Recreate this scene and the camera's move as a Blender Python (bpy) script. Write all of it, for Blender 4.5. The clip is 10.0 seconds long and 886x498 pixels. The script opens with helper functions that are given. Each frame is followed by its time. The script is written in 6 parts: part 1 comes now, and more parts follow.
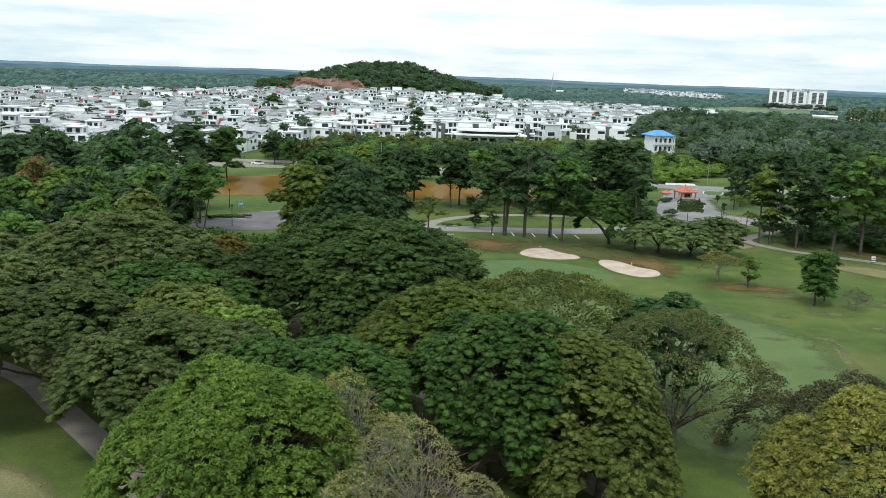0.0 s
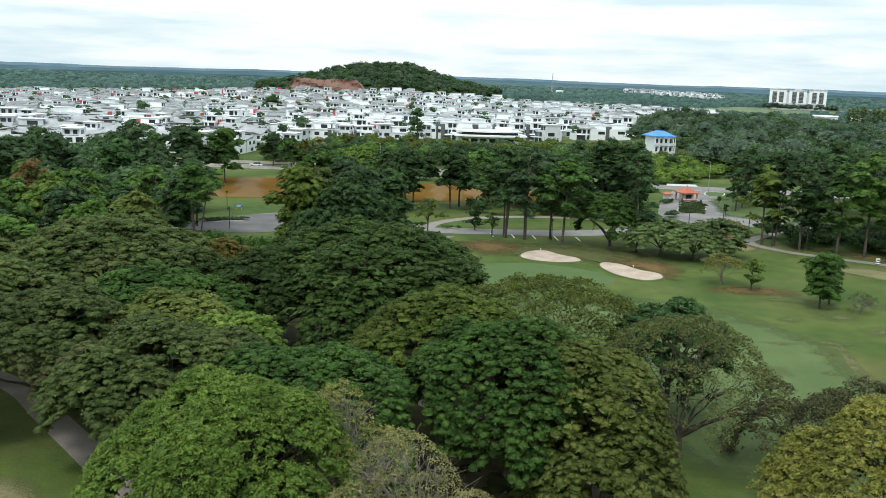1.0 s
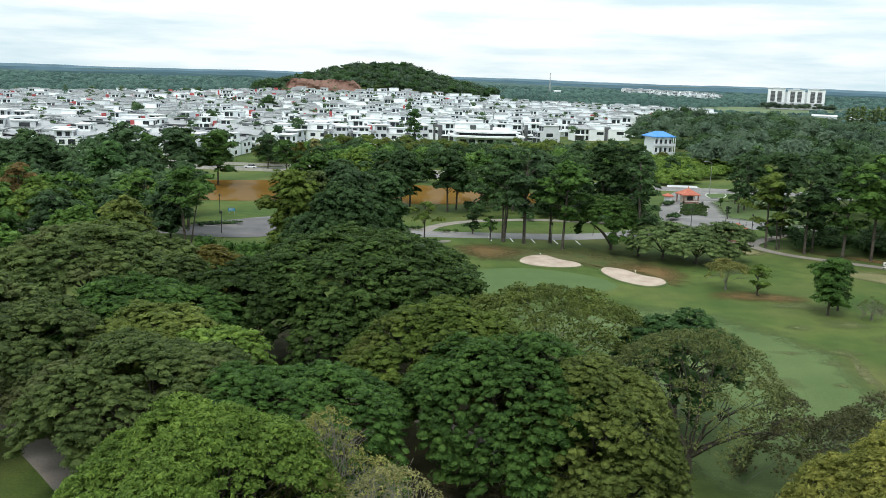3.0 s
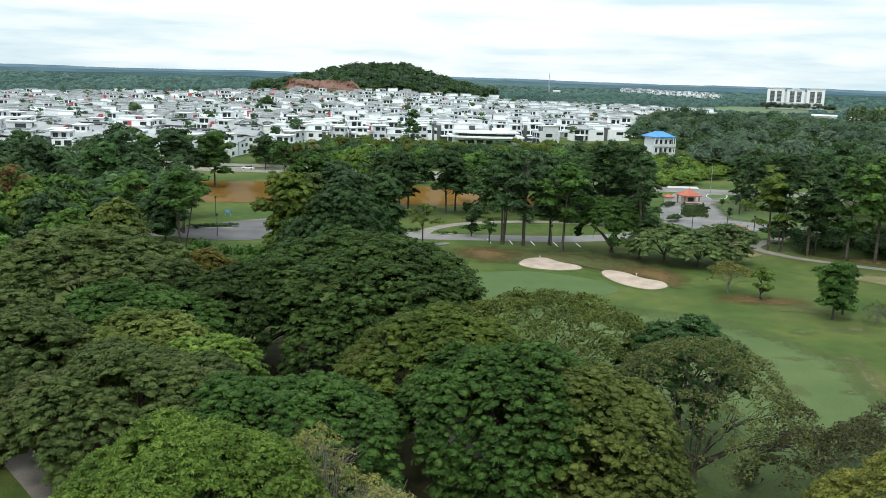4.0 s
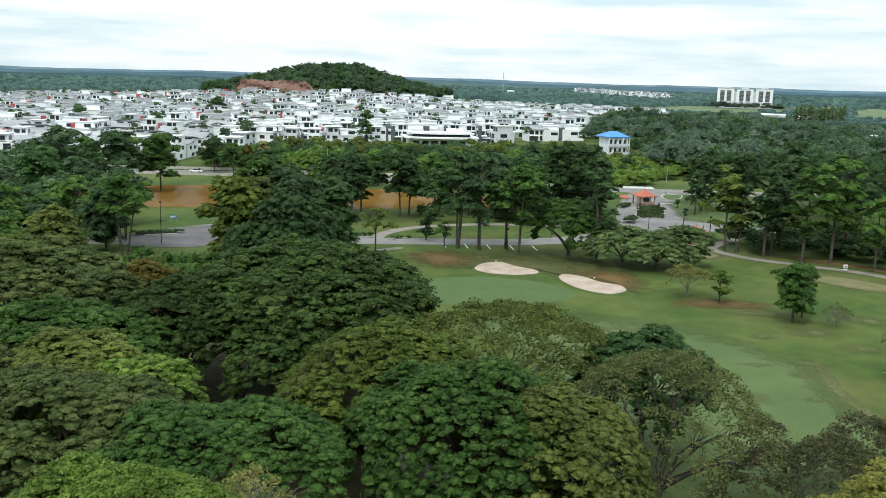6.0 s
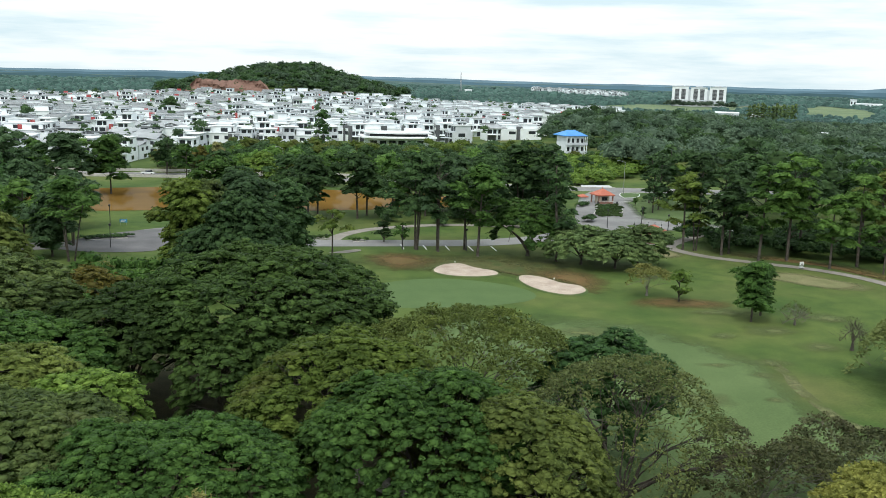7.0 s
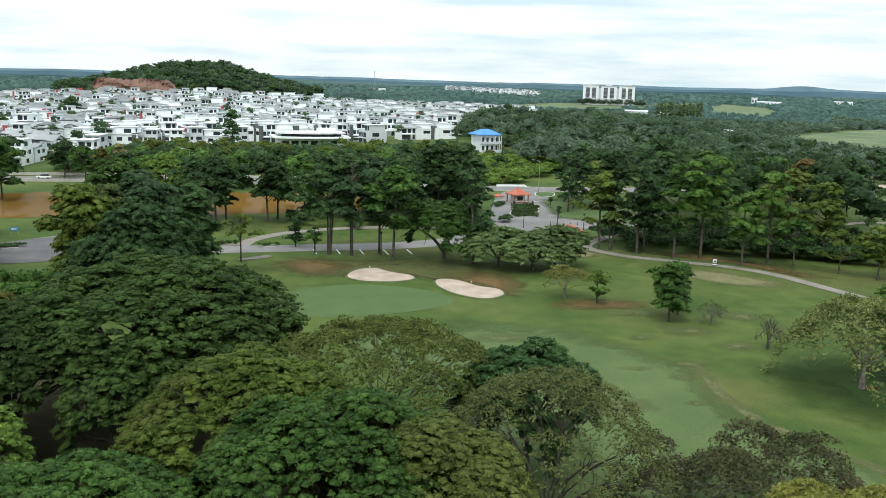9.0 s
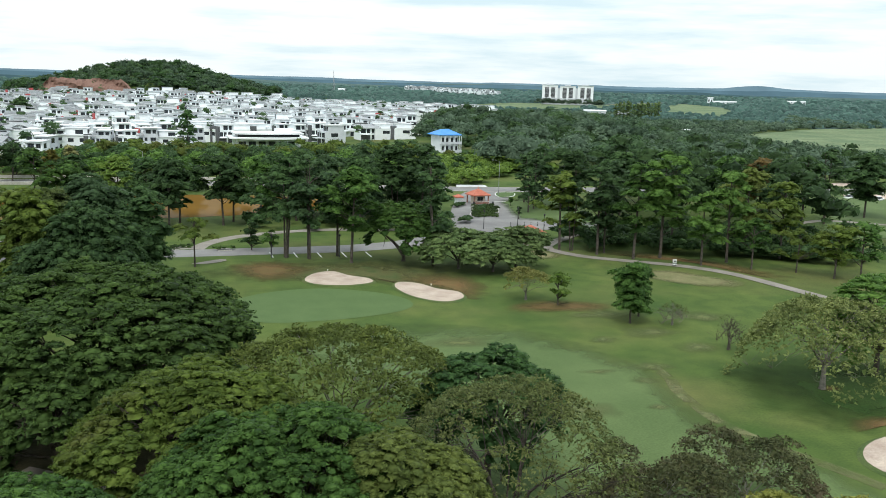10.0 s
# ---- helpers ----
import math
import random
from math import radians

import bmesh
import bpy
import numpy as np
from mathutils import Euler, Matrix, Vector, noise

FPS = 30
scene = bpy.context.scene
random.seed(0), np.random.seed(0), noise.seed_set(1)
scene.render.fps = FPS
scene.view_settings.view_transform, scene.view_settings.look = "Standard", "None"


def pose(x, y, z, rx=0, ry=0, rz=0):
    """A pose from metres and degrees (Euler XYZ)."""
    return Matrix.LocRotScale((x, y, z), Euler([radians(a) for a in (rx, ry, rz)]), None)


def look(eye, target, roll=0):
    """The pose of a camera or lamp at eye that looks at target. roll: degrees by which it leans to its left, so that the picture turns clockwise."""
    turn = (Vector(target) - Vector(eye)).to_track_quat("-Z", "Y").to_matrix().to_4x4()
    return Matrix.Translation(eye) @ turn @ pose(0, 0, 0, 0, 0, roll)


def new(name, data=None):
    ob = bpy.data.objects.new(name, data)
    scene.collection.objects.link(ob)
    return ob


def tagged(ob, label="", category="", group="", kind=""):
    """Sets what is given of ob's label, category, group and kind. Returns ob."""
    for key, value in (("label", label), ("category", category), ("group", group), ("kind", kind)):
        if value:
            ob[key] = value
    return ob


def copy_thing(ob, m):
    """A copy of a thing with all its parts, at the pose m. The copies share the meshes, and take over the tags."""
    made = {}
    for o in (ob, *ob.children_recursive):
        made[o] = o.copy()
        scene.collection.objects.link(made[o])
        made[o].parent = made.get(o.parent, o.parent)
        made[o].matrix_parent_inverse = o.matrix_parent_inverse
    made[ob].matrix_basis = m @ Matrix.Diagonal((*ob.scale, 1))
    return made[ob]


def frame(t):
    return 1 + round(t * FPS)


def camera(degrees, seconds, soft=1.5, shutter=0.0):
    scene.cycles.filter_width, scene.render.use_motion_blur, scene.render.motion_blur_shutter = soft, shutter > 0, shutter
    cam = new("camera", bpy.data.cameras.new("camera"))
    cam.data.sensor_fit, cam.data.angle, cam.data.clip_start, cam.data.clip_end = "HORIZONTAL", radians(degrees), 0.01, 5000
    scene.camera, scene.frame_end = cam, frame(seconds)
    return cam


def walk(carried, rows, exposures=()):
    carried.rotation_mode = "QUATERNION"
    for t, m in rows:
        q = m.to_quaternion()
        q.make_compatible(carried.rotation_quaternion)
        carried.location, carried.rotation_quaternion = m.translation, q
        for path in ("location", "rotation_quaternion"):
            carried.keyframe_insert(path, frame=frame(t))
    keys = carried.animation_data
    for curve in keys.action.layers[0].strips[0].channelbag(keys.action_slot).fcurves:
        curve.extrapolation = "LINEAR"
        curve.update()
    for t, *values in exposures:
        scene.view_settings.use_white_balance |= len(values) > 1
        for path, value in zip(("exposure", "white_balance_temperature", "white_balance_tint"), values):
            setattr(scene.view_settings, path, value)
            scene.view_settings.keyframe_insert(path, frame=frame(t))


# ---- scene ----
cam = camera(54.0, 10.0, soft=0.75)
PATH = [
    (0, (-0.036, -0.847, 33.404), (-0.02, 1.114, 33.012), 2.1),
    (0.5, (0.008, 0.121, 33.409), (0.023, 2.082, 33.018), 2.0),
    (1, (0.047, 1.101, 33.426), (0.063, 3.063, 33.035), 2.0),
    (1.5, (0.067, 2.095, 33.444), (0.085, 4.057, 33.054), 2.0),
    (2, (0.079, 3.13, 33.465), (0.098, 5.091, 33.073), 1.9),
    (2.5, (0.129, 4.219, 33.483), (0.149, 6.18, 33.092), 1.9),
    (4, (0.418, 7.618, 33.555), (0.44, 9.579, 33.165), 1.8),
    (4.5, (0.525, 8.75, 33.564), (0.547, 10.711, 33.173), 1.8),
    (5, (0.655, 9.898, 33.578), (0.683, 11.859, 33.188), 1.7),
    (5.5, (0.792, 11.032, 33.577), (0.866, 12.993, 33.189), 1.7),
    (7, (1.338, 14.47, 33.585), (1.553, 16.421, 33.199), 1.6),
    (7.5, (1.577, 15.624, 33.595), (1.851, 17.567, 33.21), 1.6),
    (8, (1.785, 16.7, 33.587), (2.103, 18.637, 33.203), 1.6),
    (8.5, (2.04, 17.754, 33.582), (2.403, 19.683, 33.199), 1.6),
    (9, (2.34, 18.791, 33.575), (2.743, 20.712, 33.192), 1.6),
    (9.5, (2.717, 19.857, 33.571), (3.168, 21.767, 33.189), 1.6),
    (10, (3.148, 20.928, 33.564), (3.638, 22.83, 33.183), 1.6),
]
walk(cam, [(t, look(eye, target, roll)) for t, eye, target, roll in PATH])

# ---- world, sun, exposure ----
SUN_UP, SUN_ROUND = radians(56), radians(200)
world = bpy.data.worlds.new("sky")
scene.world = world
world.use_nodes = True
wn, wl = world.node_tree.nodes, world.node_tree.links
wn.clear()
w_out, w_bg = wn.new("ShaderNodeOutputWorld"), wn.new("ShaderNodeBackground")
w_sky = wn.new("ShaderNodeTexSky")
w_sky.sky_type, w_sky.sun_disc = "NISHITA", False
w_sky.sun_elevation, w_sky.sun_rotation = SUN_UP, SUN_ROUND
w_sky.air_density, w_sky.dust_density = 1.0, 2.0
w_dim = wn.new("ShaderNodeVectorMath")
w_dim.operation = "SCALE"
w_dim.inputs["Scale"].default_value = 0.1
w_co, w_map, w_noise, w_ramp, w_mix = (wn.new(k) for k in ("ShaderNodeTexCoord", "ShaderNodeMapping", "ShaderNodeTexNoise", "ShaderNodeValToRGB", "ShaderNodeMix"))
w_map.inputs["Scale"].default_value = (2.0, 2.0, 17.0)
w_map.inputs["Location"].default_value = (0.35, 0.1, 0.2)
w_noise.inputs["Scale"].default_value, w_noise.inputs["Detail"].default_value = 2.2, 6.0
w_noise.inputs["Roughness"].default_value = 0.55
w_ramp.color_ramp.elements[0].position, w_ramp.color_ramp.elements[1].position = 0.36, 0.55
w_ramp.color_ramp.elements[0].color = (0.8, 1.0, 1.08, 1)
w_ramp.color_ramp.elements[1].color = (1.14, 1.23, 1.24, 1)
w_mix.data_type = "RGBA"
w_mix.inputs["Factor"].default_value = 0.93
wl.new(w_co.outputs["Generated"], w_map.inputs["Vector"])
wl.new(w_map.outputs["Vector"], w_noise.inputs["Vector"])
wl.new(w_noise.outputs["Fac"], w_ramp.inputs["Fac"])
wl.new(w_sky.outputs["Color"], w_dim.inputs[0])
wl.new(w_dim.outputs["Vector"], w_mix.inputs["A"])
wl.new(w_ramp.outputs["Color"], w_mix.inputs["B"])
w_sep, w_up, w_grade = wn.new("ShaderNodeSeparateXYZ"), wn.new("ShaderNodeMapRange"), wn.new("ShaderNodeVectorMath")
w_up.inputs["To Min"].default_value, w_up.inputs["To Max"].default_value = 0.9, 1.42
w_grade.operation = "SCALE"
wl.new(w_co.outputs["Generated"], w_sep.inputs["Vector"])
wl.new(w_sep.outputs["Z"], w_up.inputs["Value"])
wl.new(w_mix.outputs["Result"], w_grade.inputs[0])
wl.new(w_up.outputs["Result"], w_grade.inputs["Scale"])
wl.new(w_grade.outputs["Vector"], w_bg.inputs["Color"])
w_bg.inputs["Strength"].default_value = 1.0
wl.new(w_bg.outputs["Background"], w_out.inputs["Surface"])

sun = new("sun", bpy.data.lights.new("sun", "SUN"))
sun.data.energy, sun.data.angle, sun.data.color = 1.7, radians(14), (1.0, 0.96, 0.9)
sun.matrix_world = look((0, 0, 300), (300 * math.cos(SUN_UP) * -math.sin(SUN_ROUND), 300 * math.cos(SUN_UP) * -math.cos(SUN_ROUND), 300 - 300 * math.sin(SUN_UP)))


# ---- materials ----
def nodes_of(name, rough=0.8, metal=0.0):
    m = bpy.data.materials.new(name)
    m.use_nodes = True
    b = m.node_tree.nodes["Principled BSDF"]
    b.inputs["Roughness"].default_value, b.inputs["Metallic"].default_value = rough, metal
    return m, m.node_tree.nodes, m.node_tree.links, b


def noise_mix(nt, lk, stops, scale, detail=4.0, coords="Object", stretch=(1, 1, 1), low=0.3, high=0.7):
    """A colour from noise: stops is (dark, light)."""
    co, mp, no, ra = nt.new("ShaderNodeTexCoord"), nt.new("ShaderNodeMapping"), nt.new("ShaderNodeTexNoise"), nt.new("ShaderNodeValToRGB")
    mp.inputs["Scale"].default_value = stretch
    no.inputs["Scale"].default_value, no.inputs["Detail"].default_value = scale, detail
    ra.color_ramp.elements[0].position, ra.color_ramp.elements[1].position = low, high
    ra.color_ramp.elements[0].color, ra.color_ramp.elements[1].color = (*stops[0], 1), (*stops[1], 1)
    lk.new(co.outputs[coords], mp.inputs["Vector"])
    lk.new(mp.outputs["Vector"], no.inputs["Vector"])
    lk.new(no.outputs["Fac"], ra.inputs["Fac"])
    return ra.outputs["Color"], no.outputs["Fac"]


def blend(nt, lk, a, b, fac, how="MIX"):
    mx = nt.new("ShaderNodeMix")
    mx.data_type, mx.blend_type = "RGBA", how
    for socket, value in ((mx.inputs["A"], a), (mx.inputs["B"], b), (mx.inputs["Factor"], fac)):
        if hasattr(value, "is_linked"):
            lk.new(value, socket)
        else:
            socket.default_value = (*value, 1) if isinstance(value, tuple) else value
    return mx.outputs["Result"]


def surface(name, dark, light, scale=1.0, fine=12.0, rough=0.85, bump=0.2, metal=0.0, grain=0.25, distance=0.02):
    """Two scales of colour variation and a fine relief, in metres."""
    m, nt, lk, b = nodes_of(name, rough, metal)
    b.inputs["Specular IOR Level"].default_value = 0.5 if rough < 0.75 else 0.15
    big, _ = noise_mix(nt, lk, (dark, light), scale)
    small, fac = noise_mix(nt, lk, ((1 - grain,) * 3, (1 + grain,) * 3), fine, 5.0)
    lk.new(blend(nt, lk, big, small, 1.0, "MULTIPLY"), b.inputs["Base Color"])
    bp = nt.new("ShaderNodeBump")
    bp.inputs["Strength"].default_value, bp.inputs["Distance"].default_value = bump, distance
    lk.new(fac, bp.inputs["Height"])
    lk.new(bp.outputs["Normal"], b.inputs["Normal"])
    return m


def foliage(name, dark, light, through_light=0.34, patch=0.22, tip=None):
    """Leaves: colour by leaf, by patch of the crown and by tree, with some light through them."""
    m, nt, lk, b = nodes_of(name, 0.6)
    b.inputs["Specular IOR Level"].default_value = 0.12
    geo, info = nt.new("ShaderNodeNewGeometry"), nt.new("ShaderNodeObjectInfo")
    ra = nt.new("ShaderNodeValToRGB")
    ra.color_ramp.elements[0].color, ra.color_ramp.elements[1].color = (*(0.92 * v for v in dark), 1), (*(1.2 * v for v in light), 1)
    lk.new(geo.outputs["Random Per Island"], ra.inputs["Fac"])
    patchy, _ = noise_mix(nt, lk, ((0.66, 0.7, 0.64), (1.3, 1.24, 1.1)), patch, 3.0)
    tufts, _ = noise_mix(nt, lk, ((0.78, 0.8, 0.78), (1.25, 1.22, 1.15)), patch * 6, 2.0)
    col = blend(nt, lk, blend(nt, lk, ra.outputs["Color"], patchy, 1.0, "MULTIPLY"), tufts, 1.0, "MULTIPLY")
    if tip:
        warm, fac = noise_mix(nt, lk, ((0, 0, 0), (1, 1, 1)), 0.12, 2.0, low=0.5, high=0.68)
        col = blend(nt, lk, col, tip, warm)
    hs = nt.new("ShaderNodeHueSaturation")
    mr = nt.new("ShaderNodeMapRange")
    mr.inputs["To Min"].default_value, mr.inputs["To Max"].default_value = 0.8, 1.2
    lk.new(info.outputs["Random"], mr.inputs["Value"])
    lk.new(mr.outputs["Result"], hs.inputs["Value"])
    lk.new(col, hs.inputs["Color"])
    lk.new(hs.outputs["Color"], b.inputs["Base Color"])
    tr, mx, out = nt.new("ShaderNodeBsdfTranslucent"), nt.new("ShaderNodeMixShader"), nt["Material Output"]
    mx.inputs["Fac"].default_value = through_light
    lk.new(hs.outputs["Color"], tr.inputs["Color"])
    lk.new(b.outputs["BSDF"], mx.inputs[1])
    lk.new(tr.outputs["BSDF"], mx.inputs[2])
    lk.new(mx.outputs["Shader"], out.inputs["Surface"])
    return m


LEAF = {
    "dark": foliage("dark_green_leaves", (0.03, 0.064, 0.027), (0.057, 0.107, 0.042)),
    "green": foliage("green_leaves", (0.036, 0.084, 0.021), (0.07, 0.138, 0.035)),
    "olive": foliage("olive_leaves", (0.056, 0.092, 0.017), (0.096, 0.138, 0.031), tip=(0.092, 0.106, 0.026)),
    "brown": foliage("dull_olive_leaves", (0.06, 0.094, 0.032), (0.104, 0.144, 0.051), tip=(0.098, 0.112, 0.044)),
    "bright": foliage("bright_green_leaves", (0.076, 0.138, 0.026), (0.138, 0.214, 0.05)),
    "yellow": foliage("yellow_green_leaves", (0.135, 0.145, 0.045), (0.215, 0.22, 0.08), tip=(0.2, 0.18, 0.09)),
    "lush": foliage("lush_green_leaves", (0.042, 0.1, 0.024), (0.084, 0.162, 0.042)),
    "mist": foliage("grey_green_feathery_leaves", (0.09, 0.145, 0.058), (0.15, 0.215, 0.092)),
    "gold": foliage("golden_green_leaves", (0.165, 0.18, 0.042), (0.275, 0.285, 0.082)),
    "pale": foliage("pale_dry_leaves", (0.14, 0.15, 0.065), (0.24, 0.235, 0.11), tip=(0.22, 0.19, 0.1)),
    "fresh": foliage("fresh_green_leaves", (0.059, 0.125, 0.028), (0.107, 0.195, 0.05)),
    "sage": foliage("pale_sage_leaves", (0.091, 0.12, 0.042), (0.155, 0.185, 0.075)),
    "deep": foliage("deep_green_leaves", (0.03, 0.057, 0.017), (0.056, 0.099, 0.028)),
    "khaki": foliage("khaki_green_leaves", (0.08, 0.11, 0.027), (0.132, 0.17, 0.05)),
    "teal": foliage("blue_green_leaves", (0.032, 0.078, 0.026), (0.06, 0.125, 0.044)),
    # leaf colour paled and blued to carry the haze of distance
    "haze": foliage("haze_tinted_woodland_leaves", (0.062, 0.102, 0.076), (0.098, 0.148, 0.11), patch=0.02),
    "dusk": foliage("dull_brown_green_leaves", (0.048, 0.056, 0.027), (0.084, 0.092, 0.045), tip=(0.1, 0.075, 0.05)),
    "amber": foliage("orange_brown_leaves", (0.12, 0.088, 0.036), (0.175, 0.124, 0.054)),
    "rust": foliage("golden_brown_leaves", (0.088, 0.084, 0.02), (0.145, 0.125, 0.034)),
    "wood": foliage("woodland_leaves", (0.041, 0.082, 0.04), (0.069, 0.122, 0.058), patch=0.03),
    # hill and far leaves: distance haze mixed into the colour as blue
    "hill": foliage("haze_tinted_hill_leaves", (0.048, 0.088, 0.058), (0.08, 0.13, 0.084), patch=0.02),
    "far": foliage("haze_blue_distant_leaves", (0.036, 0.076, 0.076), (0.05, 0.099, 0.096), 0.1, patch=0.012),
}
BARK = surface("bark", (0.05, 0.042, 0.034), (0.115, 0.1, 0.085), 1.5, 14, 0.9, 0.6, grain=0.4)
PALE_BARK = surface("pale_bark", (0.12, 0.11, 0.095), (0.24, 0.22, 0.19), 2.0, 14, 0.9, 0.4)
SAND = surface("bunker_sand", (0.35, 0.275, 0.225), (0.5, 0.415, 0.345), 0.4, 5, 0.95, 0.6, grain=0.2, distance=0.05)
GREEN = surface("putting_green_turf", (0.076, 0.122, 0.045), (0.09, 0.138, 0.052), 0.25, 9, 0.9, 0.15, grain=0.12)
FAIRWAY = surface("fairway_turf", (0.069, 0.108, 0.037), (0.108, 0.153, 0.058), 0.07, 5, 0.9, 0.3, grain=0.2)
DRY = surface("dry_straw_turf", (0.13, 0.14, 0.06), (0.21, 0.19, 0.10), 0.3, 5, 0.95, 0.3)
BROWN = surface("worn_brown_turf", (0.095, 0.082, 0.029), (0.175, 0.104, 0.047), 0.3, 5, 0.95, 0.3)
EARTH = surface("red_earth", (0.16, 0.095, 0.075), (0.25, 0.15, 0.12), 0.06, 2, 0.95, 0.4)
ASPHALT = surface("grey_asphalt", (0.17, 0.165, 0.165), (0.25, 0.245, 0.24), 0.15, 8, 0.9, 0.2, grain=0.12)
DARKROAD = surface("dark_asphalt", (0.1, 0.097, 0.1), (0.16, 0.155, 0.158), 0.15, 8, 0.9, 0.2, grain=0.12)
# turf in a darker green that paints in the shade of trees
DEEPTURF = surface("tree_shade_turf", (0.034, 0.075, 0.017), (0.064, 0.108, 0.03), 0.15, 5, 0.95, 0.3, grain=0.3)
PATHWAY = surface("worn_concrete_path", (0.20, 0.18, 0.16), (0.29, 0.265, 0.235), 0.3, 8, 0.9, 0.2, grain=0.15)
KERB = surface("concrete_kerb", (0.38, 0.36, 0.33), (0.52, 0.5, 0.46), 0.8, 10, 0.9, 0.2)
WHITE = surface("white_house_paint", (0.79, 0.83, 0.845), (0.87, 0.9, 0.905), 0.35, 5, 0.7, 0.05, grain=0.05)
_nt, _lk, _b = WHITE.node_tree.nodes, WHITE.node_tree.links, WHITE.node_tree.nodes["Principled BSDF"]
_info, _ra = _nt.new("ShaderNodeObjectInfo"), _nt.new("ShaderNodeValToRGB")
_ra.color_ramp.elements[0].color, _ra.color_ramp.elements[1].color = (0.86, 0.87, 0.88, 1), (1, 1, 1, 1)
_ra.color_ramp.elements[1].position = 0.5
_lk.new(_info.outputs["Random"], _ra.inputs["Fac"])
_lk.new(blend(_nt, _lk, _b.inputs["Base Color"].links[0].from_socket, _ra.outputs["Color"], 1.0, "MULTIPLY"), _b.inputs["Base Color"])
CREAM = surface("cream_house_paint", (0.66, 0.6, 0.5), (0.74, 0.68, 0.58), 0.35, 5, 0.7, 0.05, grain=0.05)
PALEGREY = surface("pale_grey_paint", (0.5, 0.53, 0.56), (0.62, 0.65, 0.68), 0.35, 5, 0.7, 0.05, grain=0.06)
ROOFGREY = surface("grey_roof_sheet", (0.24, 0.255, 0.265), (0.4, 0.415, 0.425), 0.2, 3, 0.6, 0.15, grain=0.15)
ROOFLIGHT = surface("light_roof_sheet", (0.56, 0.58, 0.59), (0.7, 0.72, 0.73), 0.2, 3, 0.6, 0.1, grain=0.1)
DARKGREY = surface("dark_grey_cladding", (0.07, 0.075, 0.08), (0.12, 0.125, 0.13), 0.4, 5, 0.6, 0.1)
REDPAINT = surface("red_wall_paint", (0.36, 0.055, 0.06), (0.45, 0.09, 0.085), 0.4, 5, 0.7, 0.05)
BRICKRED = surface("brown_brick_cladding", (0.24, 0.13, 0.10), (0.34, 0.2, 0.16), 0.5, 6, 0.8, 0.1)
BLUEROOF = surface("blue_metal_roof", (0.03, 0.2, 0.56), (0.06, 0.28, 0.66), 0.3, 4, 0.45, 0.05, grain=0.08)
TILE = surface("orange_roof_tiles", (0.40, 0.12, 0.08), (0.5, 0.18, 0.12), 0.8, 7, 0.75, 0.4)
BLACK = surface("dark_painted_metal", (0.02, 0.02, 0.022), (0.04, 0.04, 0.042), 1.0, 8, 0.5, 0.05)
STEEL = surface("grey_galvanised_steel", (0.35, 0.36, 0.37), (0.46, 0.47, 0.48), 1.0, 8, 0.45, 0.05, 0.6)
BLUEPAINT = surface("blue_sign_paint", (0.04, 0.2, 0.36), (0.06, 0.25, 0.42), 1.0, 8, 0.5, 0.05)
MARKING = surface("white_road_paint", (0.62, 0.62, 0.6), (0.78, 0.78, 0.76), 1.2, 9, 0.8, 0.1)
FIELD = surface("pale_field_grass", (0.1, 0.15, 0.08), (0.17, 0.212, 0.115), 0.03, 0.4, 0.95, 0.3)

_nt, _lk, _b = FIELD.node_tree.nodes, FIELD.node_tree.links, FIELD.node_tree.nodes["Principled BSDF"]
_a, _ = noise_mix(_nt, _lk, ((0.74, 0.78, 0.72), (1.16, 1.12, 1.12)), 0.1, 3.0, stretch=(0.12, 2.0, 1))
_lk.new(blend(_nt, _lk, _b.inputs["Base Color"].links[0].from_socket, _a, 1.0, "MULTIPLY"), _b.inputs["Base Color"])
GLASS, _nt, _lk, _b = nodes_of("dark_window_glass", 0.08)
_b.inputs["Base Color"].default_value = (0.03, 0.035, 0.04, 1)
CARPAINT = {}
for _name, _c in (("white", (0.75, 0.76, 0.77)), ("silver", (0.4, 0.41, 0.42)), ("dark", (0.03, 0.03, 0.035)), ("red", (0.4, 0.03, 0.03))):
    CARPAINT[_name], _nt, _lk, _b = nodes_of(_name + "_car_paint", 0.25)
    _b.inputs["Base Color"].default_value = (*_c, 1)
    _b.inputs["Coat Weight"].default_value = 0.6

WATER, _nt, _lk, _b = nodes_of("muddy_pond_water", 0.9)
_b.inputs["Specular IOR Level"].default_value = 0.0
_col, _fac = noise_mix(_nt, _lk, ((0.12, 0.068, 0.017), (0.18, 0.102, 0.026)), 0.05)
_lk.new(_col, _b.inputs["Base Color"])
_gl, _mx = _nt.new("ShaderNodeBsdfGlossy"), _nt.new("ShaderNodeMixShader")
_gl.inputs["Roughness"].default_value, _mx.inputs["Fac"].default_value = 0.06, 0.07
_bp = _nt.new("ShaderNodeBump")
_bp.inputs["Strength"].default_value, _bp.inputs["Distance"].default_value = 0.1, 0.05
_, _fac = noise_mix(_nt, _lk, ((0, 0, 0), (1, 1, 1)), 1.2, 3.0, stretch=(1, 0.4, 1))
_lk.new(_fac, _bp.inputs["Height"])
_lk.new(_bp.outputs["Normal"], _gl.inputs["Normal"])
_lk.new(_b.outputs["BSDF"], _mx.inputs[1])
_lk.new(_gl.outputs["BSDF"], _mx.inputs[2])
_lk.new(_mx.outputs["Shader"], _nt["Material Output"].inputs["Surface"])


